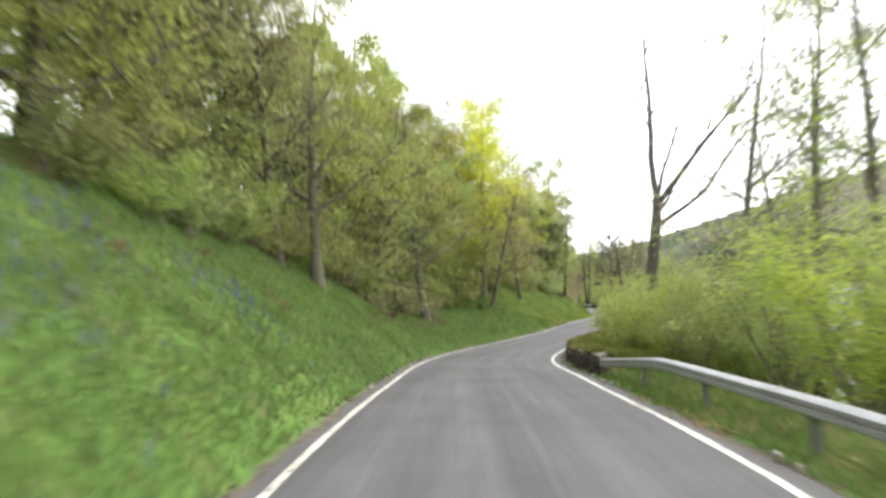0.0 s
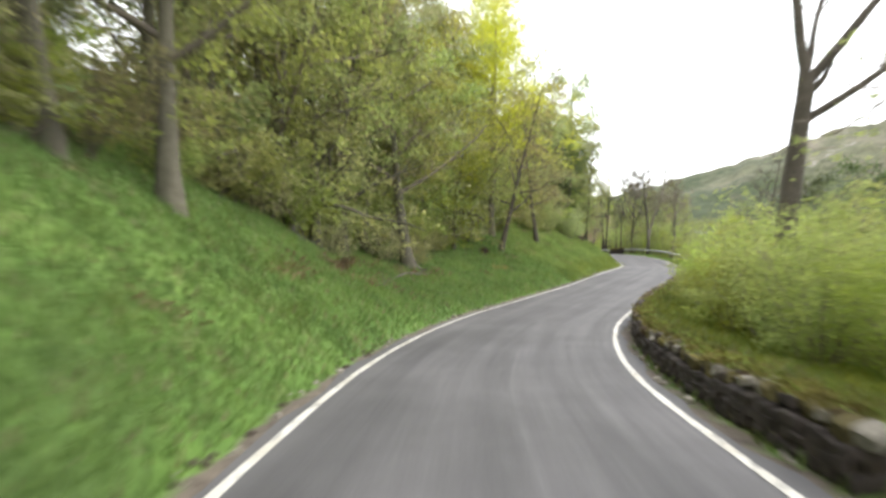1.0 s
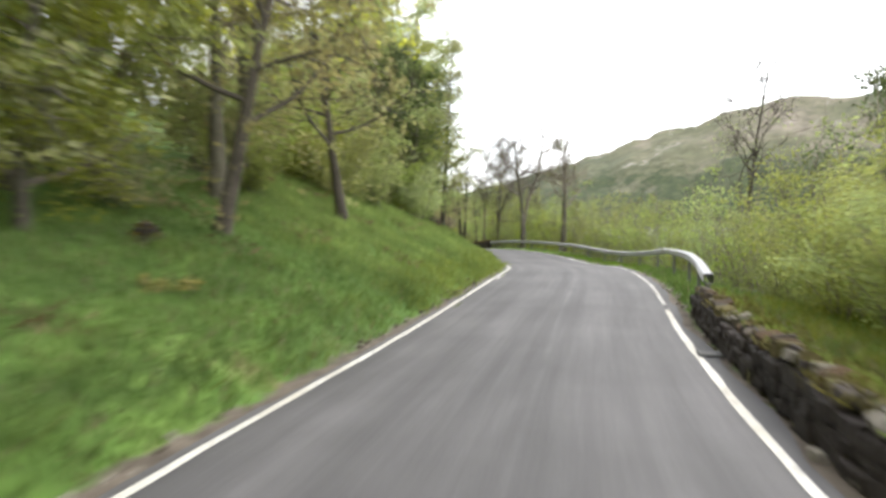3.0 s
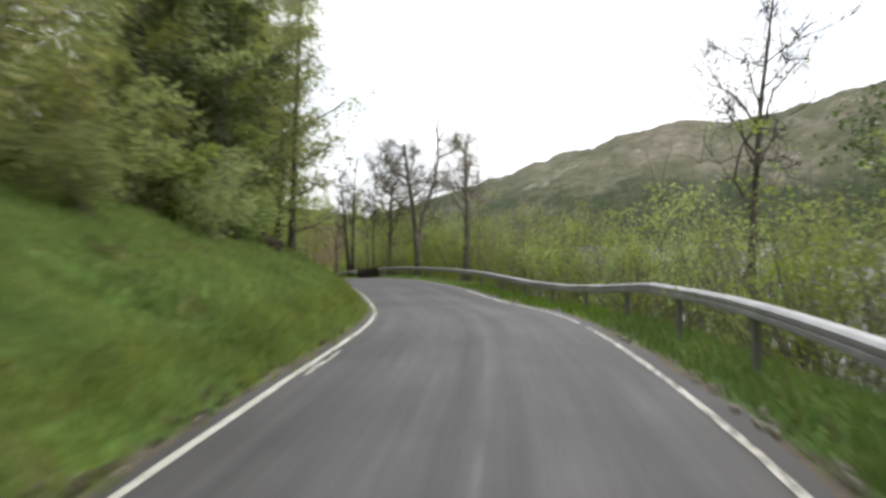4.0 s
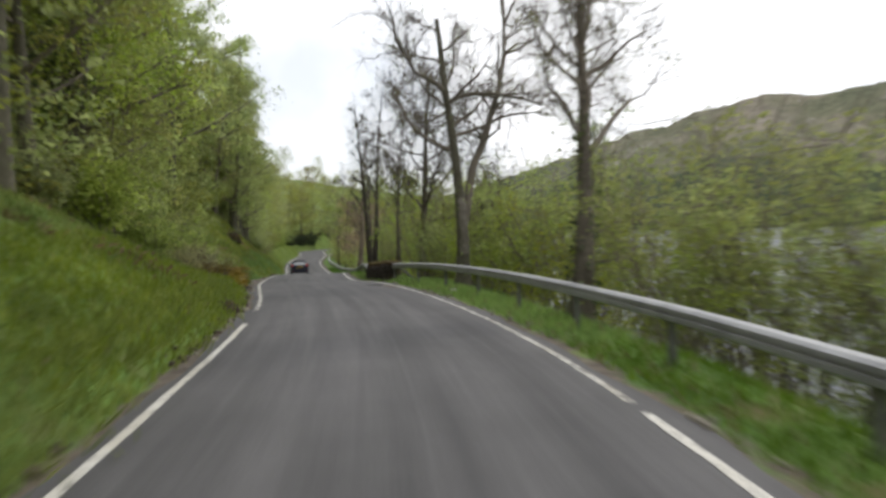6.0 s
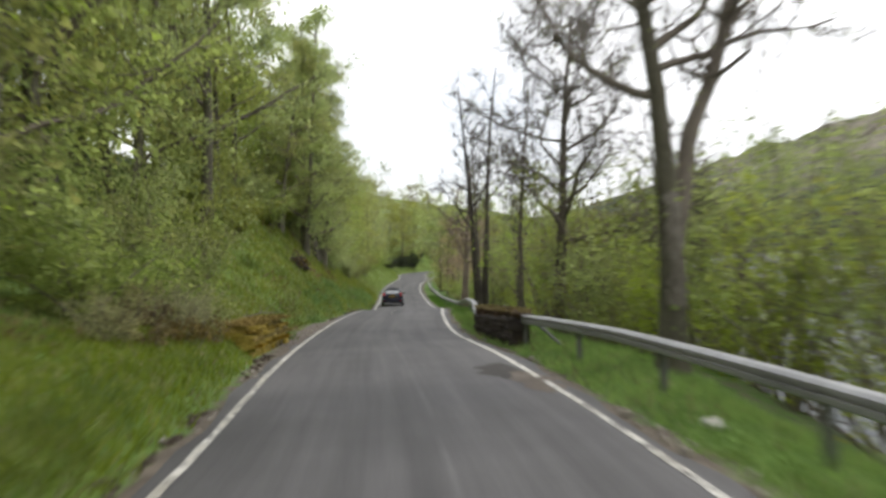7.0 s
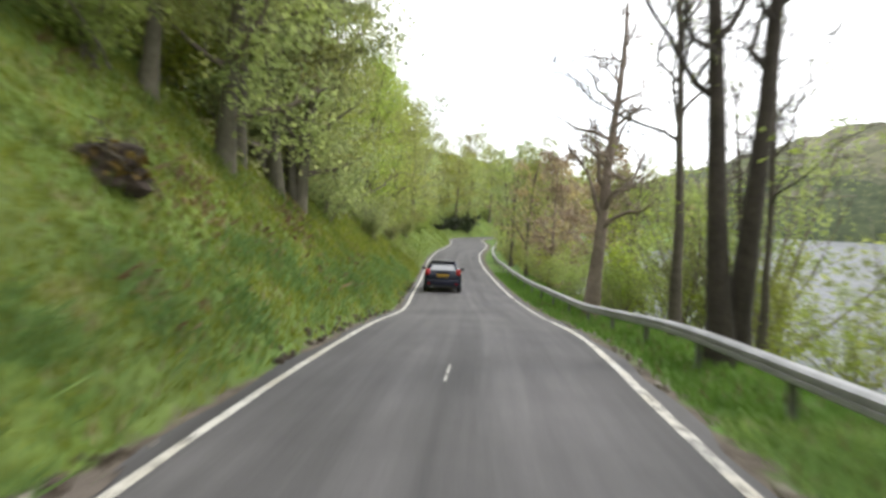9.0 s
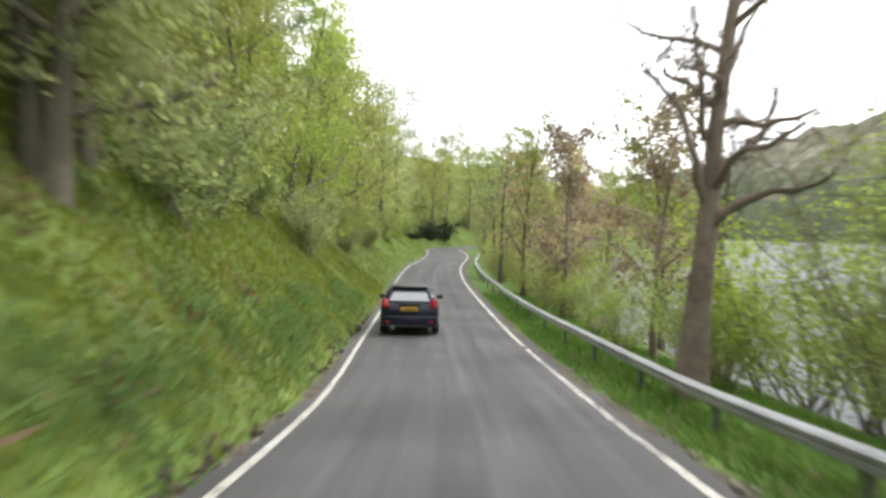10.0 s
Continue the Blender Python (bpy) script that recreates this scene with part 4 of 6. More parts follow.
def shrub(name, label, category, group, seed, bark, leaf, leaves, size, tall, stems=12, fan=0.55, low=0.1, spread=0.3, thick=0.03, per=14):
    """Many stems fanning from one base, with leaves on side twigs."""
    rng = np.random.default_rng(seed)
    root = tagged(new(name), label, category, group)
    main, side_twigs = [], []
    for k in range(stems):
        a = k * 2.4 + rng.uniform(-0.4, 0.4)
        t = fan * math.sqrt((k + 0.5) / stems) * rng.uniform(0.8, 1.2)
        w = np.array([math.cos(a) * math.sin(t), math.sin(a) * math.sin(t), math.cos(t)])
        p, r = branch(rng, (rng.normal(0, 0.18), rng.normal(0, 0.18), -0.25), w, tall * rng.uniform(0.65, 1.1), thick * rng.uniform(0.6, 1.3), 0.006, 8, 0.15, 0.1)
        main.append((p, r))
        for _ in range(7):
            c = p[rng.integers(2, 8)]
            v = w + rng.normal(0, 0.7, 3)
            v /= np.linalg.norm(v)
            side_twigs.append(branch(rng, c, v, tall * rng.uniform(0.12, 0.3), 0.009, 0.003, 4, 0.3, 0.2))
    v1, f1 = tubes(main, 5)
    v2, f2 = tubes(side_twigs, 3)
    put("branchwork", quick_mesh("branchwork", np.concatenate([v1, v2]), np.concatenate([f1, f2 + len(v1)]), [bark], True), root)
    ends = np.concatenate([p for p, _ in side_twigs] + [p[3:] for p, _ in main])
    ends = ends[ends[:, 2] > tall * low]
    ends = ends[(ends[:, 2] < ends[:, 2].max() * 0.84) | (rng.random(len(ends)) < 0.5)]
    at = sprays(rng, ends, leaves, per, spread * 0.8, spread * 0.42)
    at = at[at[:, 2] > 0.1]
    v, f = leaf_quads(rng, at, size)
    put("foliage", quick_mesh("foliage", v, f, [leaf]), root)
    root.matrix_basis = HOLD
    MADE.append(root)
    return root


USED = set()


def stand(kind, s, o, turn=0.0, size=1.0, lift=0.0, lean=0.0, label=""):
    """Sets the made thing itself out first, and copies of it after that."""
    m = place(s, o, lift, turn, size, lean)
    if kind.name not in USED:
        USED.add(kind.name)
        kind.matrix_basis = m
        ob = kind
    else:
        ob = copy_thing(kind, m)
        ob.matrix_basis = m
    return tagged(ob, label)


# woodland on the bank
WOOD = "trees of the hillside wood"
front = [
    tree("woodland_tree", "slender woodland tree with thin young green leaves", "tree", WOOD, 11, BARK_WOOD, LEAF_WOOD, 9500, 0.085, 11.5, 0.17, 0.2, 13, 3.6, 0.45, 1, (0.05, 0), spread=0.4),
    tree("woodland_tree", "leaning woodland tree in fresh spring leaf", "tree", WOOD, 12, BARK_WOOD, LEAF_SPRING, 9500, 0.085, 10.5, 0.15, 0.15, 13, 3.8, 0.4, 1, (0.12, -0.03), spread=0.42),
    tree("woodland_tree", "mossy dark-barked tree with light green leaves", "tree", WOOD, 13, BARK_WOOD, LEAF_WOOD, 9500, 0.085, 12.5, 0.2, 0.22, 14, 3.7, 0.5, 1, (0.02, 0.05), spread=0.4),
    tree("woodland_tree", "bushy spring-green tree leafy down to the ground", "tree", WOOD, 14, BARK_WOOD, LEAF_SPRING, 10000, 0.085, 9.5, 0.14, 0.08, 15, 3.6, 0.3, 1, (0.04, 0.0), spread=0.5),
]
dusky = tree("woodland_tree", "dusky half-bare tree at the wood edge with thin olive leaf", "tree", WOOD, 16, BARK_WOOD, LEAF_OLIVE, 6500, 0.075, 11.0, 0.18, 0.12, 16, 3.6, 0.35, 3, (0.05, 0.02), spread=0.42, wob=0.16)
slender = tree("slender_tree", "tall slender tree in thin pale green leaf", "tree", WOOD, 15, BARK_WOOD, LEAF_WOOD, 9500, 0.085, 13.5, 0.16, 0.08, 20, 2.4, 0.45, 1, (0.02, 0), spread=0.4)
back = [
    tree("background_tree", "tall wood tree behind the front row in pale leaf", "tree", WOOD, 21, BARK_WOOD, LEAF_WOOD, 4600, 0.14, 13, 0.2, 0.15, 12, 4.2, 0.4, 0, (0, 0), subs=4, spread=0.8),
    tree("background_tree", "rounded spring-green tree up the slope", "tree", WOOD, 22, BARK_WOOD, LEAF_SPRING, 4600, 0.14, 11, 0.18, 0.1, 12, 4.0, 0.35, 0, (0.05, 0), subs=4, spread=0.8),
    tree("background_tree", "half-bare grey-brown tree up the slope", "tree", WOOD, 23, BARK_WOOD, LEAF_OLIVE, 2600, 0.125, 13, 0.18, 0.2, 11, 3.6, 0.6, 2, (0, 0), spread=0.5),
]
under = [
    shrub("undergrowth_shrub", "green understorey shrub beneath the trees", "shrub", "understorey shrubs", 31, TWIG, LEAF_WOOD, 3200, 0.085, 3.2, 10, 0.7, 0.05, 0.3),
    shrub("undergrowth_shrub", "fresh green understorey shrub on the bank", "shrub", "understorey shrubs", 32, TWIG, LEAF_HAZEL, 3200, 0.085, 2.8, 10, 0.75, 0.05, 0.3),
]
brush = shrub("twiggy_brush", "dusky grey-brown brush of bare twigs with few leaves", "shrub", "brush at the wood edge", 33, BARK, LEAF_OLIVE, 2300, 0.06, 2.6, 20, 0.85, 0.03, 0.3, 0.018)
rng = random.Random(5)
# those that stand out one by one: metres along, metres left, kind, turn, size, lean
for s, o, k, turn, size in ((20.0, -5.9, 2, 20, 0.95), (18.2, -6.7, 2, 150, 0.9), (24.5, -8.6, 0, 140, 1.0), (34.0, -6.3, 2, 60, 1.1), (30.2, -9.2, 2, 200, 1.2), (34.6, -10.2, 2, 30, 1.1), (31.6, -7.9, 2, 120, 0.95), (36.6, -8.0, 0, 220, 0.9), (34.7, -10.9, 0, 10, 1.25), (41.4, -11.4, 0, 10, 1.15), (44.5, -12.5, 1, 70, 1.1), (13.0, -11.0, 0, 40, 1.15), (16.8, -11.6, 2, 90, 1.2), (22.5, -12.4, 2, 300, 1.2), (11.0, -14.0, 0, 10, 1.2), (82.0, -6.9, 2, 200, 1.3),
                            (76.5, -6.6, 2, 60, 0.9), (79.5, -7.4, 1, 60, 1.0), (84.5, -7.0, 2, 160, 0.9), (88.5, -7.2, 0, 10, 1.25), (92.5, -7.6, 0, 80, 1.2), (96.5, -8.0, 2, 30, 1.25), (115.4, -6.4, 0, 30, 0.9),
                            (108.7, -7.6, 1, 80, 1.2), (112.6, -8.0, 0, 250, 1.1), (121.0, -6.0, 2, 10, 0.95), (121.9, -5.2, 0, 140, 0.9), (125.0, -6.1, 0, 120, 0.9), (126.5, -7.6, 2, 260, 1.05), (12.5, -8.2, 0, 70, 1.0), (8.5, -8.0, 3, 20, 1.1), (16.0, -8.4, 3, 190, 1.0), (18.8, -9.8, 2, 10, 1.1), (26.8, -9.6, 0, 100, 1.1), (28.6, -8.4, 0, 200, 0.95), (20.5, -12.0, 0, 60, 1.15)):
    stand(front[k], s, o, turn, size, 0.0, (s * 7.3) % 13 - 6.5)
for o0, gap, kinds, first, last in ((-8.6, 4.6, front, 27, 150), (-12.0, 4.8, [front[0]] + back, 6, 165), (-16.5, 6.0, back, 6, 200), (-22.5, 11.0, back, 4, 215)):
    s = first
    while s < last:
        if not (o0 == -8.6 and (38 < s < 58 or 60 < s < 80 or 94 < s < 107)) and not (o0 < -13 and 47 < s < 65):
            stand(back[2] if 42 < s < 82 and o0 < -9 else rng.choice(kinds), s + rng.uniform(-1, 1), o0 + rng.uniform(-1.2, 1.2), rng.uniform(0, 360), rng.uniform(0.8, 1.15) * (0.62 if 54 < s < 78 else 1))
        s += gap * rng.uniform(0.8, 1.25)
for s, o, turn, size in ((15.6, -8.6, 0, 1.1), (18.0, -8.6, 70, 1.1), (22.6, -8.0, 140, 1.05), (25.8, -8.4, 210, 1.0), (29.2, -7.6, 290, 1.0), (31.4, -8.4, 20, 1.05), (35.6, -8.6, 110, 1.0), (37.6, -8.8, 190, 1.1), (40.4, -9.2, 260, 1.1), (12.6, -9.4, 320, 1.1)):
    stand(dusky, s, o, turn, size)
for s, o, turn, size in ((17.0, -7.2, 0, 0.8), (19.2, -7.0, 40, 0.85), (21.6, -7.2, 90, 0.9), (23.4, -7.3, 150, 0.8), (26.2, -7.4, 200, 0.9), (30.0, -7.4, 260, 0.7), (33.2, -7.0, 330, 0.7), (35.0, -6.5, 80, 0.6), (36.8, -7.6, 170, 0.7), (39.0, -7.7, 220, 0.6), (39.8, -8.0, 10, 0.7), (43.6, -7.8, 270, 0.7)):
    stand(brush, s, o, turn, size)
for s in np.arange(7, 150, 4.2):
    if not 36 < s < 58:
        stand(rng.choice(under), s + rng.uniform(-1, 1), rng.uniform(-9.5, -7.2), rng.uniform(0, 360), rng.uniform(0.6, 1.1))
for s, o, turn, size in ((72.6, -5.1, 0, 0.82), (68.0, -6.6, 100, 0.72), (70.6, -7.8, 210, 0.8), (64.0, -8.2, 300, 0.72), (66.4, -7.0, 50, 0.6), (71.3, -6.0, 260, 0.66), (74.6, -5.7, 30, 0.7), (69.4, -6.9, 160, 0.75),
                         (116.6, -5.3, 20, 1.05), (118.5, -5.7, 140, 1.0), (120.4, -5.3, 250, 1.1), (122.0, -5.1, 60, 1.0), (123.9, -5.7, 310, 0.95), (126.5, -7.6, 90, 1.1)):
    stand(slender, s, o, turn, size)
for s, o, size in ((39.5, -9.0, 1.2), (41.5, -10.2, 1.4), (44.0, -9.6, 1.2), (46.0, -10.8, 1.5), (48.8, -9.4, 1.2), (51.0, -10.2, 1.3), (53.5, -8.8, 1.0), (55.5, -9.8, 1.2), (58.0, -8.6, 1.0), (60.5, -8.0, 1.0), (63.0, -7.4, 0.9), (14.0, -8.8, 1.1), (17.2, -8.9, 1.2), (20.0, -8.8, 1.1), (22.6, -8.6, 1.1), (25.4, -8.9, 1.3), (27.6, -9.0, 1.2), (30.4, -8.4, 1.1), (32.0, -8.9, 1.2), (34.0, -8.6, 1.1), (36.5, -9.2, 1.3)):
    stand(under[int(s) % 2], s, o, s * 47, size)
for s, o, size in ((102.5, -7.2, 0.9), (104.5, -6.6, 0.8), (106.5, -7.4, 1.0), (107.8, -6.4, 0.8), (109.4, -6.8, 0.9), (111.5, -7.2, 1.0), (113.5, -6.6, 0.9), (100.0, -7.6, 0.9)):
    stand(under[int(s) % 2], s, o, s * 47, size)
for s, o, size in ((25.2, -8.0, 0.8), (27.6, -7.6, 1.0), (37.6, -8.0, 0.9), (39.6, -7.6, 0.55), (48.0, -7.8, 0.7), (53.0, -7.4, 0.7), (56.5, -7.2, 0.75)):
    stand(under[1], s, o, s * 37, size)
for s, o, size in ((86, -10.0, 1.2), (91, -10.5, 1.2), (96, -11.0, 1.25), (100.5, -10.0, 1.1), (104, -9.8, 1.1), (81, -10.2, 1.2), (108, -10.4, 1.1)):
    stand(back[0], s, o, s * 23, size)
for s, o, size in ((7.5, -6.9, 0.75), (9.6, -6.6, 0.65), (11.6, -6.8, 0.8), (13.8, -6.7, 0.7), (15.8, -7.0, 0.8), (17.8, -6.9, 0.6), (10.6, -7.8, 0.9), (14.6, -7.9, 0.95), (21.0, -6.6, 0.5)):
    stand(under[int(s) % 2], s, o, s * 53, size)
for s in np.arange(84, 100, 1.9):
    stand(rng.choice(under), s, rng.uniform(-7.2, -5.4), rng.uniform(0, 360), rng.uniform(0.6, 1.0))
for s in (62, 65, 67.2, 69, 71.8, 74.5, 77):
    stand(rng.choice(under), s, rng.uniform(-7.5, -6.0), rng.uniform(0, 360), rng.uniform(0.6, 0.9))
for s, o, k, size in ((70.2, -7.6, 2, 0.75), (67.2, -8.0, 0, 0.75), (63.6, -8.6, 2, 0.75), (73.8, -7.4, 3, 0.85), (66.0, -10.2, 1, 0.85), (70.5, -10.6, 2, 0.85), (61.0, -12.0, 3, 0.8)):
    stand(front[k], s, o, s * 61, size)
# the trees before s 6 are out of view, added to shade the near bank
for s, o, k, size in ((-1.5, -8.8, 0, 1.0), (3.2, -9.6, 2, 1.05), (-6.0, -9.4, 1, 1.0), (-11.0, -9.0, 2, 1.0), (5.6, -12.5, 0, 1.1), (0.5, -13.0, 2, 1.1), (-4.0, -13.5, 0, 1.1), (-9.0, -13.0, 1, 1.1), (-16.0, -11.0, 0, 1.1), (-22.0, -10.0, 2, 1.1), (101.0, -13.0, 2, 1.05), (104.5, -14.5, 0, 1.1), (105.7, -7.1, 2, 1.2), (102.7, -8.5, 0, 1.1), (107.5, -13.0, 2, 1.05), (97.0, -14.0, 0, 1.1)):
    stand(front[k], s, o, s * 53, size)
# more unseen trees and shrubs that block sky light from the near bank
for s, o, k in ((3, -17, 0), (-4, -17.5, 1), (-11, -17, 0), (-18, -16, 2)):
    stand(back[k], s, o, s * 41, 1.1)
for s, o in ((4.5, -7.6), (1.5, -7.4), (-2.0, -7.2), (-6.0, -7.6)):
    stand(under[1], s, o, s * 67, 0.9)
yellow = tree("yellow_green_tree", "tree with glowing yellow-green young leaves", "tree", "", 41, BARK_WOOD, LEAF_YELLOW, 15000, 0.085, 12.5, 0.17, 0.25, 18, 4.4, 0.45, 1, (0.1, -0.02), spread=0.45, skirt=0.22)
stand(yellow, 50.5, -9.4, 0, 1.25)
stand(yellow, 46.6, -7.7, 130, 1.05)
stand(yellow, 42.8, -9.4, 250, 0.9)
for s, o, k, size in ((39.6, -8.6, 3, 1.05), (41.2, -7.6, 3, 0.75), (44.6, -8.8, 1, 1.0), (37.4, -9.8, 1, 1.0)):
    stand(front[k], s, o, s * 71, size)
thorn = tree("thorn_tree", "crooked grey thorn tree with sparse leaves on the grass", "tree", "", 42, BARK, LEAF_OLIVE, 3600, 0.07, 7.5, 0.12, 0.25, 14, 3.4, 0.35, 3, (0.1, 0.0), spread=0.35, wob=0.18)
stand(thorn, 50.5, -6.2, -80, 1.15, 0.0, 7)
stand(thorn, 44.4, -6.2, 90, 1.3, 0.0, 13)
stand(thorn, 45.0, -9.5, 150, 1.1)
stand(thorn, 38.5, -9.0, 80, 1.1)
for s, o, size in ((36.0, -10.5, 1.3), (42.0, -11.0, 1.75), (57.0, -9.0, 0.9), (32.0, -11.5, 1.8), (38.0, -13.0, 2.0), (43.5, -13.0, 2.05), (34.5, -14.0, 2.15), (47.5, -12.5, 1.8)):
    stand(thorn, s, o, s * 31, size)

for s in np.arange(118, 236, 2.8):
    stand(rng.choice(under), s + rng.uniform(-1, 1), rng.uniform(-7.0, -4.6), rng.uniform(0, 360), rng.uniform(0.5, 1.0))
for s in (127, 131.5, 136, 141, 146.5):
    stand(front[rng.choice((1, 3))], s, -6.2 + rng.uniform(-0.7, 0.5), rng.uniform(0, 360), rng.uniform(0.75, 0.95))

# beyond the bend, both sides
for s, o, k, size in ((150, -6, 1, 1.0), (156, -7, 0, 1.0), (163, -6, 1, 1.1), (170, -7, 1, 1.0), (178, -6, 0, 1.1), (186, -8, 1, 1.1), (196, -6, 0, 1.2), (206, -9, 1, 1.2), (216, -5, 0, 1.1), (226, -9, 1, 1.1), (182, -12, 1, 1.3), (192, -14, 0, 1.2), (205, -16, 1, 1.3), (214, -7, 1, 1.0), (222, -5.5, 1, 1.1), (230, -6, 0, 1.2), (236, -10, 1, 1.2)):
    stand(back[k], s, o, s * 7, size)

for k, s in enumerate(np.arange(238, 328, 3.6)):
    stand(back[k % 2], s, -5.5 - (k * 37 % 40) / 10, s * 19, 0.85 + 0.05 * (k % 5))
for k, s in enumerate(np.arange(228, 328, 7.5)):
    stand(back[(k + 1) % 3], s, -14 - (k * 29 % 60) / 10, s * 31, 1.1)

# brown budding trees and others on the lake side far ahead
BUD = "budding trees by the shore"
buds = [
    tree("budding_tree", "small tree in brown bud", "tree", BUD, 51, BARK_PINK, LEAF_BUD, 2200, 0.13, 8.5, 0.12, 0.2, 12, 2.8, 0.7, 3, spread=0.35),
    tree("budding_tree", "slim bare tree with brown and yellow buds", "tree", BUD, 52, BARK, LEAF_HAZEL, 1800, 0.13, 9.5, 0.13, 0.25, 12, 2.6, 0.8, 3, spread=0.35),
]
for s, o, k, size in ((131, 5.5, 0, 0.85), (136, 7.5, 1, 0.9), (140, 5.0, 0, 0.95), (145, 6.5, 0, 1.0), (149, 4.8, 1, 1.0), (154, 6.0, 0, 1.05), (158, 4.6, 1, 1.1), (163, 6.0, 0, 1.1), (168, 4.8, 1, 1.1), (174, 6.5, 0, 1.2), (181, 5.0, 1, 1.2), (152, 10, 1, 1.0), (162, 10, 0, 1.1), (143, 10, 1, 0.9), (190, 6, 0, 1.2), (200, 5, 1, 1.2), (172, 12, 0, 1.2), (186, 12, 1, 1.3), (212, 6, 1, 1.2), (225, 5, 0, 1.2), (205, 5.5, 0, 1.0), (195, 4.6, 1, 0.9), (218, 9, 1, 1.1), (232, 8, 0, 1.1), (238, 5.5, 1, 1.0), (246, 9, 0, 1.2), (254, 6, 1, 1.0), (264, 8, 0, 1.1), (276, 6, 1, 1.1), (290, 8, 0, 1.2)):
    stand(buds[k], s, o, s * 11, size)

# tall bare trees on the shore
SHORE = "bare shore trees"
bare_a = tree("bare_tree", "tall bare forked tree rising out of the hazel", "tree", "", 61, BARK, LEAF_HAZEL, 200, 0.05, 6.8, 0.3, 0.9, 1, 2.0, 0.95, 3, (0.03, 0.0), subs=4, wob=0.1, taper=0.62,
              extra=((6.3, (-0.06, 0, 1), 7.5, 0.15, 0.1), (6.1, (0.5, 0.1, 0.86), 7.0, 0.12, 0.3), (5.2, (0.8, -0.1, 0.6), 5.5, 0.1, 0.3), (6.5, (0.2, 0.5, 0.85), 5.0, 0.09, 0.2)))
stand(bare_a, 26.1, 5.9, 0, 1.0)
pale = tree("pale_bark_tree", "bare forked tree with a pale lichen patch", "tree", "", 62, BARK_WOOD, LEAF_HAZEL, 1100, 0.05, 10.0, 0.25, 0.58, 7, 3.4, 0.5, 12, (0.1, 0.02), subs=8, wob=0.19, taper=0.34,
            extra=((2.0, (0.3, 0.1, 0.94), 9.5, 0.19, 0.0), (4.9, (-0.85, 0.2, 0.3), 3.4, 0.1, 0.5), (6.6, (0.8, -0.2, 0.35), 3.6, 0.09, 0.4), (7.0, (-0.7, -0.3, 0.6), 4.0, 0.1, 0.3), (5.4, (0.9, 0.4, 0.3), 4.6, 0.08, -0.4)), lichen=330)
stand(pale, 90.8, 4.85, 0, 1.0)
ivy_tree = tree("ivy_clad_tree", "thick shore tree wrapped in dark ivy", "tree", "", 63, BARK, LEAF_HAZEL, 1900, 0.05, 9.4, 0.25, 0.42, 15, 3.2, 0.75, 12, (0.02, 0.0), subs=7, spread=0.4, wob=0.18, ivy=330)
stand(ivy_tree, 80.1, 4.15, 40, 0.9)
tall_a = tree("bare_tree", "round-crowned bare tree with dense fine twigs", "tree", SHORE, 64, BARK, LEAF_HAZEL, 800, 0.05, 10.8, 0.22, 0.3, 19, 4.6, 0.5, 16, (0.01, 0.01), subs=9, wob=0.19)
tall_b = tree("bare_tree", "thin bare tree with upswept twiggy branches", "tree", SHORE, 65, BARK, LEAF_HAZEL, 500, 0.05, 9.5, 0.12, 0.42, 14, 2.4, 0.75, 7, (0.03, 0.0), subs=5, wob=0.18)
thin_leaf = tree("shore_tree", "thin shore tree in sparse first leaf", "tree", SHORE, 70, BARK_WOOD, LEAF_HAZEL, 1900, 0.06, 9.5, 0.12, 0.3, 15, 2.6, 0.7, 4, (0.03, 0.0), subs=5, wob=0.18, spread=0.4)
twin = tree("twin_stem_tree", "dark bare tree with two stems from one base", "tree", "", 66, BARK_DARK, LEAF_HAZEL, 700, 0.05, 13, 0.19, 0.36, 12, 3.0, 0.6, 7, (0.0, 0.0), stems=2, subs=6, wob=0.18, splay=0.02)
stand(twin, 114.1, 4.2, 70, 1.0)
for k, s, o, turn, size in ((tall_a, 102.6, 6.0, 0, 1.05), (tall_b, 104.0, 4.9, 40, 1.0), (tall_b, 117.6, 4.4, 100, 1.1), (tall_b, 118.5, 6.6, 230, 0.9), (tall_b, 61.7, 7.6, 10, 1.2), (tall_b, 96.5, 8.6, 80, 0.8),
                            (thin_leaf, 15.5, 9.0, 10, 1.4), (thin_leaf, 19.0, 9.6, 100, 1.15), (thin_leaf, 12.0, 8.6, 190, 1.3), (thin_leaf, 22.0, 11.0, 240, 1.5), (thin_leaf, 17.5, 7.6, 300, 1.3), (tall_b, 129.5, 6.5, 30, 0.7), (thin_leaf, 86.0, 7.4, 20, 0.8), (thin_leaf, 72.0, 8.0, 120, 0.7), (tall_b, 122.0, 7.5, 200, 0.85), (tall_b, 110.5, 8.0, 100, 0.9), (tall_b, 98.5, 8.5, 160, 0.9)):
    stand(k, s, o, turn, size)
stub = tree("storm_broken_tree", "weathered pinkish dead tree with short broken boughs", "tree", "", 67, BARK_PINK, LEAF_HAZEL, 0, 0.1, 10.5, 0.25, 0.3, 22, 2.4, 0.6, 7, (0.02, 0.0), subs=4, wob=0.22)
stand(stub, 125.0, 4.0, 0, 1.0)
pine = tree("dark_crowned_tree", "dull green spreading tree above the hazel", "tree", "", 68, BARK_DARK, LEAF_PINE, 4200, 0.11, 13, 0.25, 0.45, 13, 4.2, 0.3, 1, spread=0.45, skirt=0.45)
stand(pine, 60.5, 13.0, 0, 1.0)
stand(pine, 53.5, 9.5, 130, 0.72)
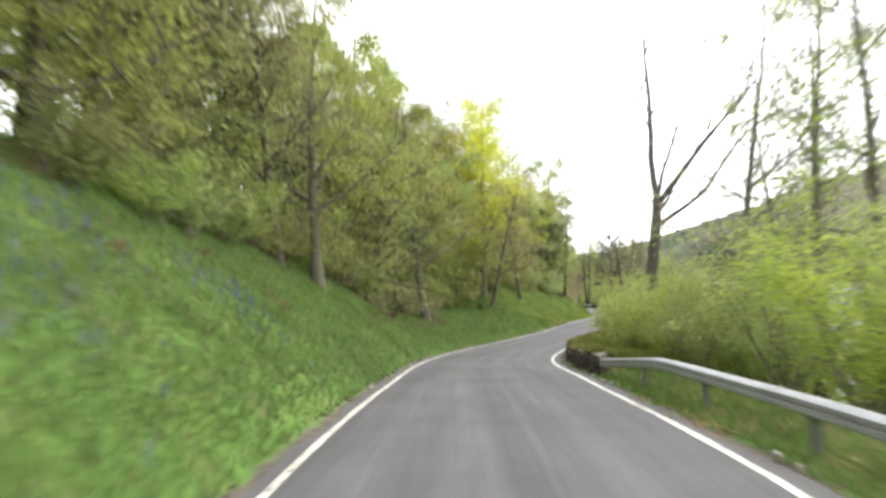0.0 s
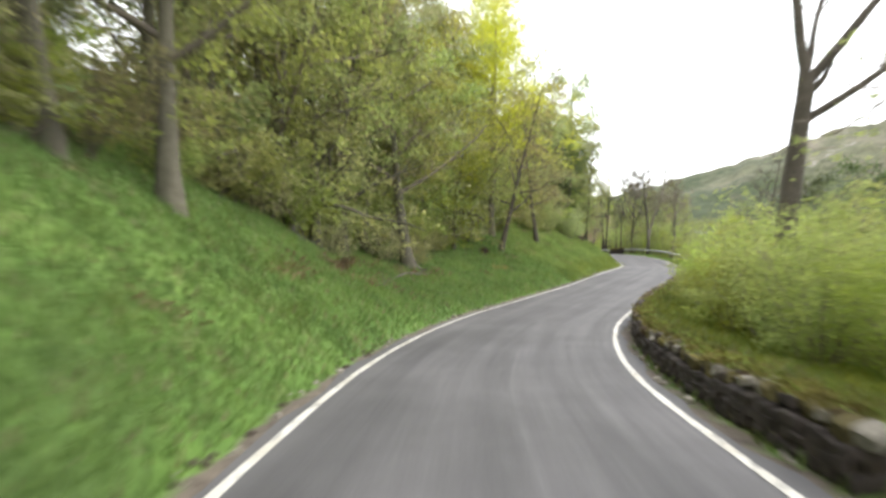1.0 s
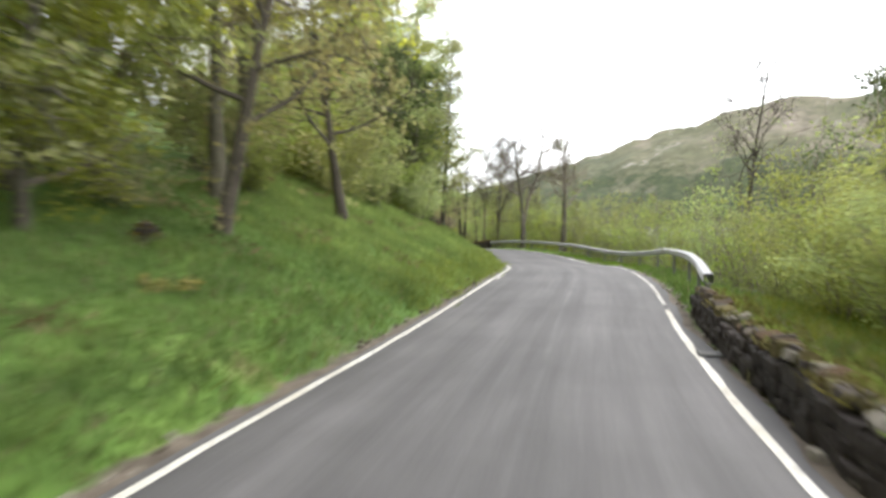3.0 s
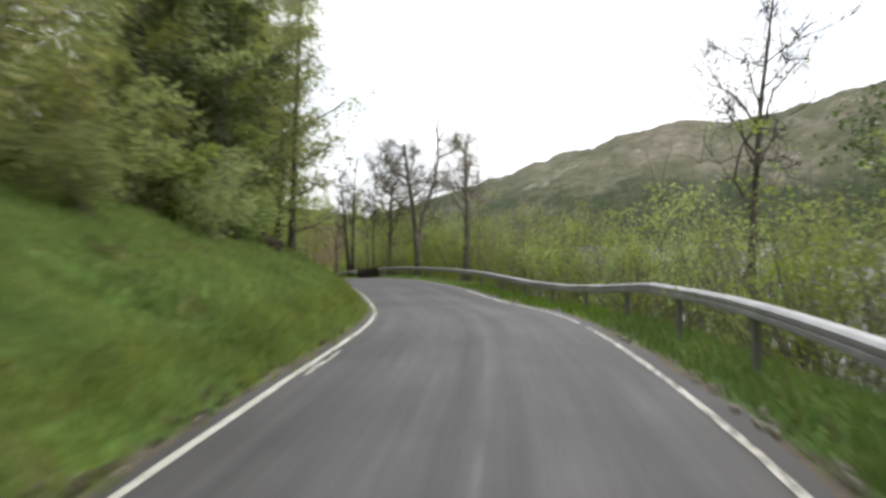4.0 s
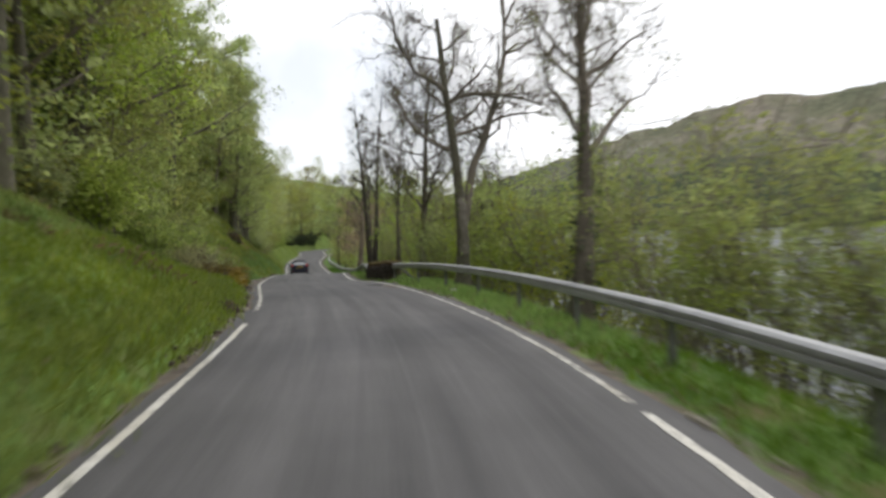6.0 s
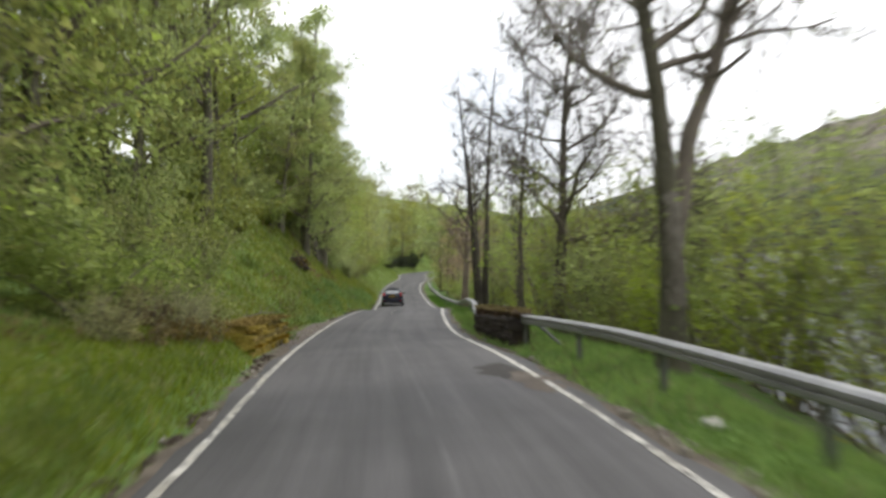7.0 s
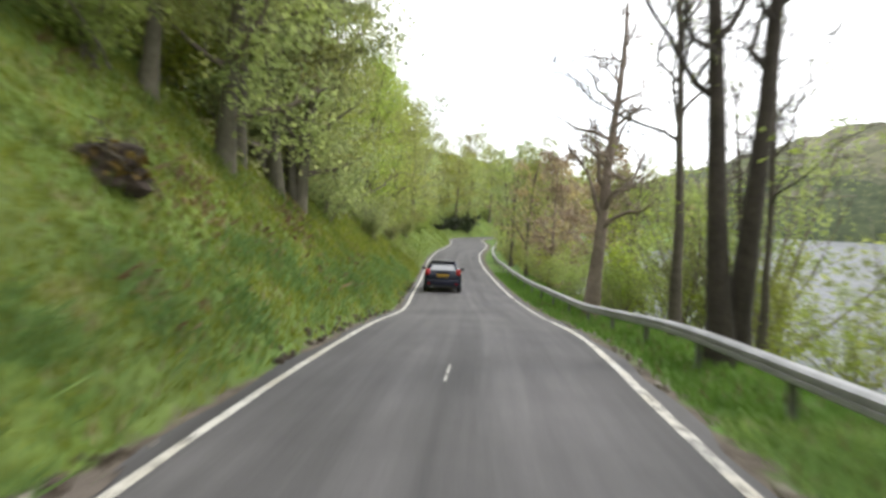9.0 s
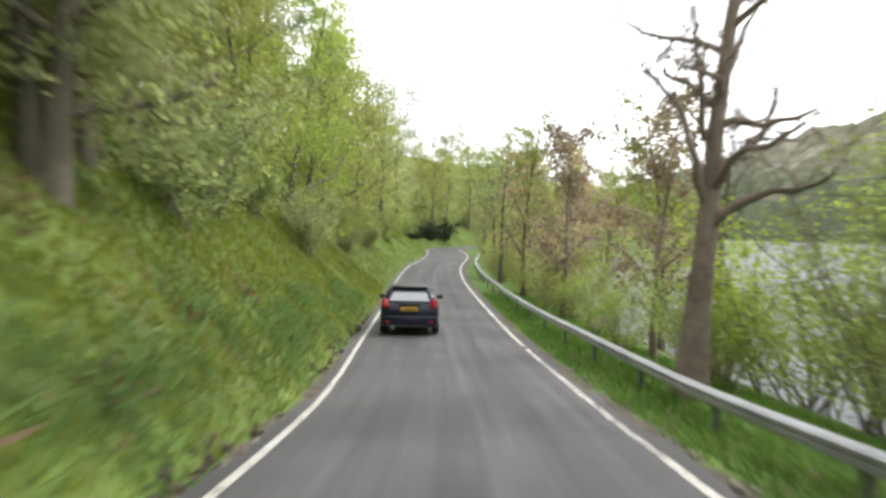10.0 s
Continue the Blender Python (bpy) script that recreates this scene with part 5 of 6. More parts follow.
holly = tree("holly_tree", "dense dark evergreen tree whose leaf colour deepens the wood's shade", "tree", "dark evergreens in the wood", 69, BARK_DARK, LEAF_PINE, 7000, 0.1, 9.5, 0.2, 0.2, 16, 3.2, 0.35, 1, spread=0.42, skirt=0.12)
# past s 60 these dark leaves are added to deepen the wood's shade
for s, o, turn, size in ((21.5, -10.6, 10, 1.0), (15.0, -12.8, 220, 1.05), (68.5, -9.6, 40, 0.9), (73.0, -9.4, 160, 0.85), (64.6, -7.8, 200, 0.8), (70.6, -6.8, 270, 0.75), (87.0, -12.5, 300, 1.0), (86.0, -8.8, 30, 0.95), (90.4, -9.0, 140, 1.05), (94.6, -9.6, 250, 1.0), (66.2, -6.9, 230, 0.8), (68.8, -7.6, 320, 0.9)):
    stand(holly, s, o, turn, size)

# hazel thicket behind the parapet and the rail
HAZEL = "hazel thicket"
hazel = [shrub("hazel_shrub", "leafy light-green hazel behind the parapet wall", "shrub", HAZEL, 71 + k, TWIG, LEAF_THICKET, 7000, 0.062, 4.0, 13, 0.62, 0.03, 0.32) for k in range(3)]
open_hazel = [shrub("shore_shrub", "thin-leaved shrub with bare lower stems above the water", "shrub", "shore shrubs", 81 + k, TWIG, LEAF_HAZEL, 2700, 0.052, 4.0, 15, 0.45, 0.25, 0.3, 0.027, 30) for k in range(3)]
low_shrub = [shrub("shore_shrub", "low sparse shrub of thin stems by the shore", "shrub", "shore shrubs", 91 + k, TWIG, LEAF_SPRING, 3200, 0.055, 3.0, 10, 0.75, 0.15, 0.3) for k in range(2)]
for o0, gap, size in ((5.2, 1.9, 0.62), (6.9, 2.1, 0.95), (9.6, 5.0, 1.25)):
    s = 13.5
    while s < 50:
        stand(rng.choice(hazel), s + rng.uniform(-0.5, 0.5), o0 + rng.uniform(-0.4, 0.5), rng.uniform(0, 360), size * rng.uniform(0.85, 1.15))
        s += gap * rng.uniform(0.8, 1.25)
for s, o in ((-2, 7), (2, 6.4), (5, 6.8), (8, 6.0), (11, 6.2), (4, 9.5), (9, 9.5)):
    stand(rng.choice(hazel), s, o, s * 40, 0.95)
for o0, gap, size in ((6.5, 2.2, 1.0), (9.1, 2.0, 1.45)):
    s = 49
    while s < 79:
        stand(rng.choice(open_hazel), s + rng.uniform(-0.5, 0.5), o0 + rng.uniform(-0.4, 0.5), rng.uniform(0, 360), size * rng.uniform(0.85, 1.2))
        s += gap * rng.uniform(0.8, 1.25)
for o0, gap, size in ((5.6, 3.4, 0.8), (7.6, 3.2, 1.5)):
    s = 79
    while s < 128:
        planted = rng.choice(open_hazel[:2] + low_shrub), s + rng.uniform(-0.6, 0.6), o0 + rng.uniform(-0.4, 0.6), rng.uniform(0, 360), size * rng.uniform(0.8, 1.15)
        if not (100 < s < 121 and (o0 < 6 or int(s) % 2)) and not (80 < s < 94 and o0 < 6):      # the lake shows between the trunks here
            stand(*planted)
        s += gap * rng.uniform(0.8, 1.3)
for s, o, size in ((82, 9.5, 1.9), (86, 10.0, 2.0), (90.5, 9.4, 1.8), (94, 9.0, 1.65), (98, 9.6, 1.75), (93.5, 12.0, 1.9), (102, 9.2, 1.4), (106.5, 9.8, 1.5), (110.5, 9.3, 1.3)):
    stand(open_hazel[int(s) % 3], s, o, s * 29, size)
for s, o, size in ((113.0, 7.4, 0.7), (116.5, 7.6, 0.75), (119.5, 7.2, 0.8), (121.5, 8.0, 1.3), (124.0, 6.6, 1.0), (126.5, 7.6, 1.2), (129.0, 6.4, 1.0), (117.5, 9.6, 1.4)):
    stand(low_shrub[int(s) % 2], s, o, s * 31, size)
for s in np.arange(93.8, 101, 3.1):
    stand(rng.choice(open_hazel + low_shrub), s, 6.6 + rng.uniform(-0.7, 1.0), rng.uniform(0, 360), rng.uniform(0.85, 1.15))
for k, (s, o) in enumerate(((100.5, 11.0), (103.0, 8.4), (105.5, 11.6), (108.2, 9.0), (111.0, 12.0), (113.5, 10.4), (107.4, 7.4), (109.9, 7.2), (112.3, 7.8))):
    stand(open_hazel[k % 3], s, o, s * 77, 1.3 + 0.1 * (k % 4), label="tall thin-leaved shrub standing on the lake shore")
for s in np.arange(128, 205, 4.0):
    stand(rng.choice(hazel), s, 5.0 + rng.uniform(-0.3, 0.8), rng.uniform(0, 360), rng.uniform(0.5, 0.8))
dark_bush = shrub("dark_evergreen_bush", "dark round evergreen bush at the far bend", "bush", "dark bushes at the bend", 95, BARK_DARK, LEAF_DARK, 2200, 0.13, 2.6, 10, 0.9, 0.02, 0.28)
for s, o, size in ((213, -3.8, 1.3), (218, -3.7, 1.4), (207, -4.2, 1.0), (196, -4.4, 0.9)):
    stand(dark_bush, s, o, s * 13, size)

# ---------- stumps, bracken, gorse, grass ----------
def earthy_mound(name, label, category, seed, size, mat):
    rng_ = np.random.default_rng(seed)
    bm = bmesh.new()
    bmesh.ops.create_icosphere(bm, subdivisions=3, radius=1.0)
    for v in bm.verts:
        n = v.co.normalized()
        v.co = Vector((n.x * size[0], n.y * size[1], n.z * size[2])) * (1 + 0.9 * noise.noise(n * 1.7 + Vector((seed, 0, 0))) + 0.3 * noise.noise(n * 4.5 + Vector((0, seed, 0))))
    root = tagged(new(name), label, category)
    part("body", bm, mat, root)
    for _ in range(11):
        a, e = rng_.uniform(0, 6.28), rng_.uniform(-0.2, 1.2)
        w = np.array([math.cos(a) * math.cos(e), math.sin(a) * math.cos(e), math.sin(e)])
        v, f = tubes([branch(rng_, w * np.array(size) * 0.8, w + rng_.normal(0, 0.5, 3), rng_.uniform(0.4, 0.9), 0.035, 0.006, 6, -0.3, 0.35)], 5)
        put("root", quick_mesh("root", v, f, [BARK], True), root, None, "tangled grey-brown root")
    at = rng_.normal(size=(160, 3))
    at = at / np.linalg.norm(at, axis=1, keepdims=True) * np.array(size) * 1.08
    v, f = leaf_quads(rng_, at[at[:, 2] > -0.1], 0.12, 0.2)
    put("dead_leaves", quick_mesh("dead_leaves", v, f, [RUST_TUFT]), root, None, "rust-brown dead leaves")
    return root


stand(earthy_mound("uprooted_stump", "dark uprooted tree stump on the steep bank", "stump", 3, (0.6, 0.42, 0.34), EARTH), 111.3, -4.75, 0, 0.9, -0.02)
stand(earthy_mound("uprooted_stump", "earthy root plate among the bracken", "stump", 4, (0.5, 0.4, 0.4), CLOD), 69.5, -5.7, 0, 0.65, 0.1)
stand(earthy_mound("uprooted_stump", "mossy dark stump at the foot of the wood", "stump", 5, (0.4, 0.4, 0.45), BARK_DARK), 42.4, -6.35, 0, 0.5, 0.08)


def clump_patch(name, label, category, seed, spots, mat, count, size, tall, wide, lift=0.0):
    """Patches of fronds scattered round places on the bank, in one mesh."""
    rng_ = np.random.default_rng(seed)
    vs = []
    for s, o, r in spots:
        n = int(count * r)
        ds, do = rng_.normal(0, r * 0.65, n), rng_.normal(0, r * 0.5, n)
        z = height(s + ds, o + do)
        xy = spot(s + ds, o + do)
        z = along(s + ds)[..., 2] + lift if lift else z - 0.03
        p = np.concatenate([xy, z[:, None]], 1)
        w = rng_.normal(0, wide, (n, 3))
        w[:, 2] = tall * rng_.uniform(0.5, 1.2, n)
        c = np.cross(w, rng_.normal(size=(n, 3)))
        c = c / (np.linalg.norm(c, axis=1, keepdims=True) + 1e-9) * (size * rng_.uniform(0.5, 1.3, n))[:, None]
        vs.append(np.stack([p - c * 0.4, p + c * 0.4, p + w * 0.6 + c, p + w], 1))
    v = np.concatenate(vs).reshape(-1, 3)
    f = np.arange(len(v)).reshape(-1, 4)
    return tagged(put(name, quick_mesh(name, v, f, [mat])), label, category, kind="stuff")


rg = np.random.default_rng(17)
brown = [(26.3, -5.2, 0.5), (26.7, -5.5, 0.4), (30.4, -5.8, 0.4), (23.3, -4.9, 0.35), (21.7, -4.5, 0.35), (32.9, -6.1, 0.7), (33.6, -5.7, 0.6), (34.4, -5.6, 0.5), (32.2, -6.0, 0.5), (25.8, -5.0, 0.5), (33.2, -5.5, 0.4), (11.6, -4.8, 0.35), (28.6, -4.9, 0.4), (38.7, -4.7, 0.4), (27.6, -4.5, 0.5), (27.9, -4.0, 0.4), (26.9, -4.6, 0.4), (47.0, -5.7, 0.7), (44.0, -5.6, 0.5), (55.0, -5.6, 0.5), (81.8, -4.3, 0.7), (82.2, -3.8, 0.5), (80.9, -4.6, 0.5), (90.5, -4.8, 0.5), (94.4, -4.6, 0.5), (112.6, -4.4, 0.8), (113.8, -4.9, 0.7), (107, -4.6, 0.5), (118, -4.2, 0.6), (121, -5.0, 0.6), (71, -5.0, 0.5), (117.7, -3.3, 0.4), (115.0, -3.8, 0.5), (119.5, -3.1, 0.35), (122.5, -3.6, 0.4), (118.6, -4.4, 0.5), (110.0, -3.4, 0.4), (126.0, -3.9, 0.5)]
brown += [(float(rg.uniform(6, 130)), float(rg.uniform(-8.5, -4.0)), float(rg.uniform(0.25, 0.5))) for _ in range(60)]
clump_patch("dead_bracken", "patches of dead red-brown bracken on the bank", "bracken", 5, brown, STRAW, 120, 0.045, 0.17, 0.12)
clump_patch("lane_edge_grass", "long lush grass overhanging the lane edge", "grass", 42, [(float(q), -float(rg.uniform(2.8, 3.3)), 0.5) for q in np.arange(46, 86, 0.45)], GRASS_LUSH_LIT, 150, 0.018, 0.28, 0.13)
clump_patch("dead_verge_litter", "brown dead grass and leaves under the rail", "dead grass", 43, [(float(q), float(rg.uniform(2.9, 4.4)), 0.6) for q in np.arange(-2, 14, 0.35)], STRAW, 120, 0.03, 0.12, 0.12)
clump_patch("edge_tussock", "dark tussocks and moss at the foot of the bank", "grass", 44, [(float(rg.uniform(106, 140)), -float(rg.uniform(2.75, 3.7)), float(rg.uniform(0.2, 0.45))) for _ in range(110)], GRASS, 190, 0.022, 0.24, 0.14)
clump_patch("grass_tussock", "dark green rank tussocks on the bank", "grass", 41, [(float(rg.uniform(4, 150)), -float(rg.uniform(2.95, 6.2)), float(rg.uniform(0.2, 0.5))) for _ in range(190)], GRASS, 150, 0.02, 0.26, 0.15)
clump_patch("bluebells", "hazy drifts of bluebells in the grass", "bluebells", 6, [(3, -5.0, 1.3), (5.5, -6.0, 1.2), (9, -4.6, 1.0)], BLUEBELL, 110, 0.025, 0.28, 0.06)
gorse = shrub("gorse_bush", "small gorse bush in yellow flower", "bush", "gorse", 97, TWIG, GORSE, 1300, 0.05, 0.8, 12, 0.9, 0.05, 0.12, 0.012)
stand(gorse, 41.1, -4.95, 0, 0.6)
stand(gorse, 98.0, -3.5, 100, 0.7)

bram = shrub("bramble_bush", "rust-brown bramble beside the mossy wall", "bush", "brambles", 98, TWIG, RUST_TUFT, 1500, 0.06, 1.2, 14, 1.0, 0.03, 0.16, 0.012)
for s, o, turn, size in ((90.6, -3.9, 70, 0.5), (91.6, -3.7, 200, 0.6), (92.6, -3.5, 310, 0.55), (92.0, -4.5, 160, 0.6)):
    stand(bram, s, o, turn, size)
for s, o, turn, size in ((91.0, -4.5, 20, 0.42), (92.9, -4.2, 120, 0.45), (93.6, -3.9, 230, 0.42), (90.0, -4.3, 300, 0.36), (94.6, -4.2, 60, 0.42)):
    stand(brush, s, o, turn, size, label="low tangle of dusky twigs beside the mossy wall")
stand(bram, 26.1, -5.1, 60, 0.55, 0.0, 0.0, "rust-brown bramble on the grassy bank")
stand(bram, 27.6, -5.7, 160, 0.45, 0.0, 0.0, "rust-brown bramble on the grassy bank")
stand(earthy_mound("mossy_stump", "small rotten brown stump at the lane edge", "stump", 8, (0.5, 0.45, 0.45), CLOD), 82.6, -2.72, 0, 0.42, 0.04)


def fallen_branch(s, o, turn, seed, length):
    rng_ = np.random.default_rng(seed)
    root = tagged(new("fallen_branch"), "pale bare fallen branch lying on the bank", "branch", "fallen branches")
    main = branch(rng_, (-length / 2, 0, 0.12), (1, 0, 0.05), length, 0.045, 0.012, 9, 0.0, 0.14)
    v, f = tubes([main], 6)
    put("limb", quick_mesh("limb", v, f, [BARK_PALE], True), root)
    tw = [branch(rng_, main[0][k], rng_.normal(0, 0.6, 3) + (0.5, 0, 0.5), length * 0.3, 0.016, 0.005, 5, 0.0, 0.2) for k in (2, 4, 5, 6, 7)]
    for strand in tw:
        v, f = tubes([strand], 4)
        put("side_branch", quick_mesh("side_branch", v, f, [BARK_PALE], True), root)
    root.matrix_basis = place(s, o, 0.02, turn)


for k, (s, o, turn, ln) in enumerate(((34.5, -7.2, 20, 3.0), (27.4, -4.4, 60, 1.5), (33.6, -6.0, 150, 1.8), (31.5, -5.2, 70, 1.6), (20.5, -8.0, 40, 2.5), (27, -6.5, 100, 1.8), (47.5, -8.2, 10, 2.2), (101.2, -4.1, 30, 1.2))):
    fallen_branch(s, o, turn, 200 + k, ln)


def grass(name, label, seed, s0, s1, o0, o1, per, tall, wide, mat):
    rng_ = np.random.default_rng(seed)
    n = int((s1 - s0) * abs(o1 - o0) * per)
    s, o = rng_.uniform(s0, s1, n), rng_.uniform(o0, o1, n)
    d = np.abs(o) - along(s)[..., 3] / 2
    v0 = np.where(o < 0, np.interp(s, VERGE[:, 0], VERGE[:, 1]) * 0.75, 0.42)
    xy = spot(s, o)
    thick = rough(xy[:, 0], xy[:, 1], 2.2) + rng_.normal(0, 0.25, n)
    ok = (d > v0 + rng_.uniform(-0.05, 0.2, n)) & (thick > -0.75)
    ok &= ~((o > 0) & (s > 13.6) & (s < 47) & (np.abs(o - 2.98) < 0.3)) & ~((o > 0) & (s > 94.3) & (s < 100.8) & (np.abs(o - 3.12) < 0.32)) & ~((o < 0) & (s > 93.9) & (s < 98.6) & (np.abs(o + 3.15) < 0.42))
    s, o, xy = s[ok], o[ok], xy[ok]
    n = len(s)
    p = np.concatenate([xy, height(s, o)[:, None] - 0.02], 1)
    w = rng_.normal(0, 0.4, (n, 3))
    w[:, 2] = 1.0
    w *= (tall * rng_.uniform(0.45, 1.3, n))[:, None]
    a = rng_.uniform(0, 6.28, n)
    c = np.stack([np.cos(a), np.sin(a), np.zeros(n)], 1) * wide * rng_.uniform(0.6, 1.4, n)[:, None]
    v = np.stack([p - c, p + c, p + w], 1).reshape(-1, 3)
    return tagged(put(name, quick_mesh(name, v, np.arange(3 * n).reshape(-1, 3), [mat])), label, "grass", kind="stuff")


def scatter_rocks(name, label, category, seed, rows, mat):
    """Small broken lumps in one mesh, each row: s, o, size."""
    rng_ = np.random.default_rng(seed)
    src = rock_mesh(name, seed, mat)
    bv = np.array([v.co for v in src.vertices])
    bf = [tuple(p.vertices) for p in src.polygons]
    vs, fs, n = [], [], 0
    for s, o, size in rows:
        a = rng_.uniform(0, 6.28)
        m = np.array([[math.cos(a), -math.sin(a), 0], [math.sin(a), math.cos(a), 0], [0, 0, 1]])
        x, y = spot(s, o)
        vs.append((bv * rng_.uniform(0.6, 1.3, 3) * size) @ m.T + (x, y, max(float(height(s, o)), float(along(s)[2])) + size * 0.12))
        fs += [tuple(k + n for k in f) for f in bf]
        n += len(bv)
    bpy.data.meshes.remove(src)
    return tagged(put(name, mesh_of(name, np.concatenate(vs), fs, [mat])), label, category, kind="stuff")


def edge_rows(seed, s0, s1, per, o_in, o_out, sign, size):
    rng_ = np.random.default_rng(seed)
    out = []
    for s in rng_.uniform(s0, s1, int((s1 - s0) * per)):
        if math.sin(s * 0.9) + math.sin(s * 0.37 + 2) > -0.9:
            out.append((float(s), sign * (float(half(s)) + rng_.uniform(o_in, o_out)), float(size * rng_.uniform(0.4, 1.5))))
    return out


scatter_rocks("earth_clod", "dark earth clods crumbling from the bank edge", "earth clods", 301, edge_rows(1, 48, 96, 7, 0.28, 0.55, -1, 0.075) + edge_rows(5, 107, 140, 8, 0.28, 0.55, -1, 0.085) + edge_rows(2, 0, 48, 3, 0.3, 0.5, -1, 0.06), CLOD)
scatter_rocks("verge_stone", "small loose stones at the lane edge", "stones", 302, edge_rows(3, 0, 130, 2, 0.25, 0.5, 1, 0.06) + edge_rows(4, 0, 130, 2, 0.2, 0.5, -1, 0.06), STONE_TOP)
rw = np.random.default_rng(23)
clump_patch("wall_top_moss", "olive moss and grass growing on the parapet top", "moss", 31, [(float(s), float(rw.uniform(2.94, 3.12)), float(rw.uniform(0.1, 0.26))) for s in np.arange(14.4, 46.6, 0.26) if rw.random() < 0.75], OLIVE, 420, 0.022, 0.12, 0.08, 0.5)
clump_patch("wall_top_moss", "rust-brown moss cushions on the dark parapet", "moss", 32, [(float(s), float(rw.uniform(3.04, 3.24)), 0.24) for s in np.arange(94.8, 100.5, 0.22)], RUST_TUFT, 420, 0.024, 0.09, 0.08, 0.76)
for k, (z, lean) in enumerate(((0.2, 0.02), (0.36, 0.04), (0.52, 0.02))):
    clump_patch("wall_face_moss", "thick golden moss hanging on the tumbledown wall", "moss", 34 + k, [(float(s), -3.05 - 0.05 * (98.4 - float(s)) + 0.28 + lean, 0.12) for s in np.arange(94.2, 98.4, 0.11)], MOSS_TUFT, 420, 0.03, 0.06, 0.06, z)
clump_patch("parapet_grass", "grass and moss growing on the parapet top", "grass", 38, [(float(s), 3.08 + float(rw.uniform(-0.06, 0.1)), 0.2) for s in np.arange(14.2, 46.6, 0.3)], GRASS_DULL, 130, 0.016, 0.13, 0.07, 0.5)
clump_patch("dead_verge_litter", "straw-coloured dead grass beside the lane", "dead grass", 39, [(float(s), -float(rw.uniform(3.2, 4.0)), 0.45) for s in np.arange(99.2, 107.5, 0.4)], STRAW, 110, 0.02, 0.13, 0.1)
clump_patch("wall_top_moss", "golden moss cushions on the tumbledown wall", "moss", 33, [(float(s), -3.05 - 0.05 * (98.4 - float(s)) + float(rw.uniform(-0.26, 0.26)), 0.24) for s in np.arange(94.1, 98.3, 0.09)], MOSS_TUFT, 420, 0.026, 0.1, 0.09, 0.7)
clump_patch("wall_moss", "olive grass and moss hanging over the parapet", "moss", 9, [(float(s), 3.3, 0.42) for s in np.arange(14.6, 46.5, 0.4)], OLIVE, 170, 0.025, 0.2, 0.12)
clump_patch("grass_tuft", "bright green grass tuft at the wall end", "grass", 12, [(99.2, -3.1, 0.5), (99.6, -3.3, 0.5), (98.9, -3.4, 0.4)], GRASS, 420, 0.02, 0.3, 0.12)
bm = bmesh.new()
bmesh.ops.create_icosphere(bm, subdivisions=2, radius=0.12)
for vert in bm.verts:
    vert.co *= 1 + 0.5 * noise.noise(vert.co * 14)
    vert.co.z *= 0.6
litter = tagged(new("litter_scrap"), "crumpled white plastic scrap in the verge grass", "litter")
part("scrap", bm, PAINT, litter)
litter.matrix_basis = place(86.4, 3.2, 0.05)

grass("grass", "lush bright green grass on the bank", 1, -2, 47, -9.0, -2.5, 400, 0.19, 0.016, GRASS)
grass("grass", "lush grass on the open bank, brightened in colour as if sunlit", 11, 46, 74, -9.0, -2.5, 420, 0.19, 0.016, GRASS_LUSH_LIT)
grass("grass", "rank green grass on the steep bank", 2, 74, 96, -7.0, -2.5, 190, 0.16, 0.017, GRASS_DULL)
grass("grass", "lush green grass at the foot of the bank", 10, 74, 96, -5.2, -2.5, 300, 0.18, 0.016, GRASS_LUSH_LIT)
grass("grass", "olive-green grass on the high bank", 9, 94, 150, -7.0, -2.5, 360, 0.16, 0.016, GRASS_BANK)
grass("grass", "olive-green grass on the bank near the far bend", 12, 150, 235, -7.0, -2.5, 110, 0.17, 0.022, GRASS_BANK)
grass("grass", "tall verge grass between the lane and the shore", 3, 0, 60, 2.6, 6.0, 210, 0.2, 0.018, GRASS)
grass("grass", "lush verge grass between the rail and the lane, brightened in colour", 13, 77, 110, 2.6, 5.4, 230, 0.19, 0.017, GRASS_LUSH_LIT)
grass("grass", "dull green verge grass under the rail", 14, 60, 77, 2.6, 4.6, 200, 0.17, 0.017, GRASS)
grass("grass", "green verge grass above the lake", 15, 110, 150, 2.6, 6.0, 220, 0.18, 0.017, GRASS)
grass("dry_grass", "bleached dead grass tufts along the verge", 4, 0, 44, -7.5, -2.6, 30, 0.17, 0.018, STRAW)
grass("dry_grass", "a little bleached grass among the green", 8, 44, 84, -7.5, -2.6, 10, 0.16, 0.018, STRAW)
grass("dry_grass", "bleached dead grass among the green on the steep bank", 6, 84, 160, -6.5, -2.6, 40, 0.16, 0.016, STRAW)
grass("grass", "lush grass on the raised ground behind the parapet", 7, 14, 47, 3.25, 5.4, 260, 0.22, 0.02, GRASS_DULL)
grass("dry_grass", "bleached dead grass along the foot of the rail", 5, 0, 130, 2.6, 4.5, 14, 0.2, 0.02, STRAW)

unused = [k.name for k in MADE if k.name not in USED]
assert not unused, unused


# ---------- the dark hatchback on the lane ----------
CAR_PAINT, cn, cl, cb = shader("dark_navy_car_paint", 0.3, 0.0)
_, flakes = noise_ramp(cn, cl, cn.new("ShaderNodeTexCoord").outputs["Object"], 1.4, [(0.35, (0.005, 0.006, 0.017)), (0.7, (0.011, 0.013, 0.032))], 5.0)
cl.new(flakes.outputs["Color"], cb.inputs["Base Color"])
cb.inputs["Coat Weight"].default_value = 0.1
cb.inputs["Specular IOR Level"].default_value = 0.3
CAR_GLASS = plain("tinted_car_glass", (0.1, 0.11, 0.12), (0.15, 0.16, 0.17), 2.0, 0.06, 0.0, 0.0)
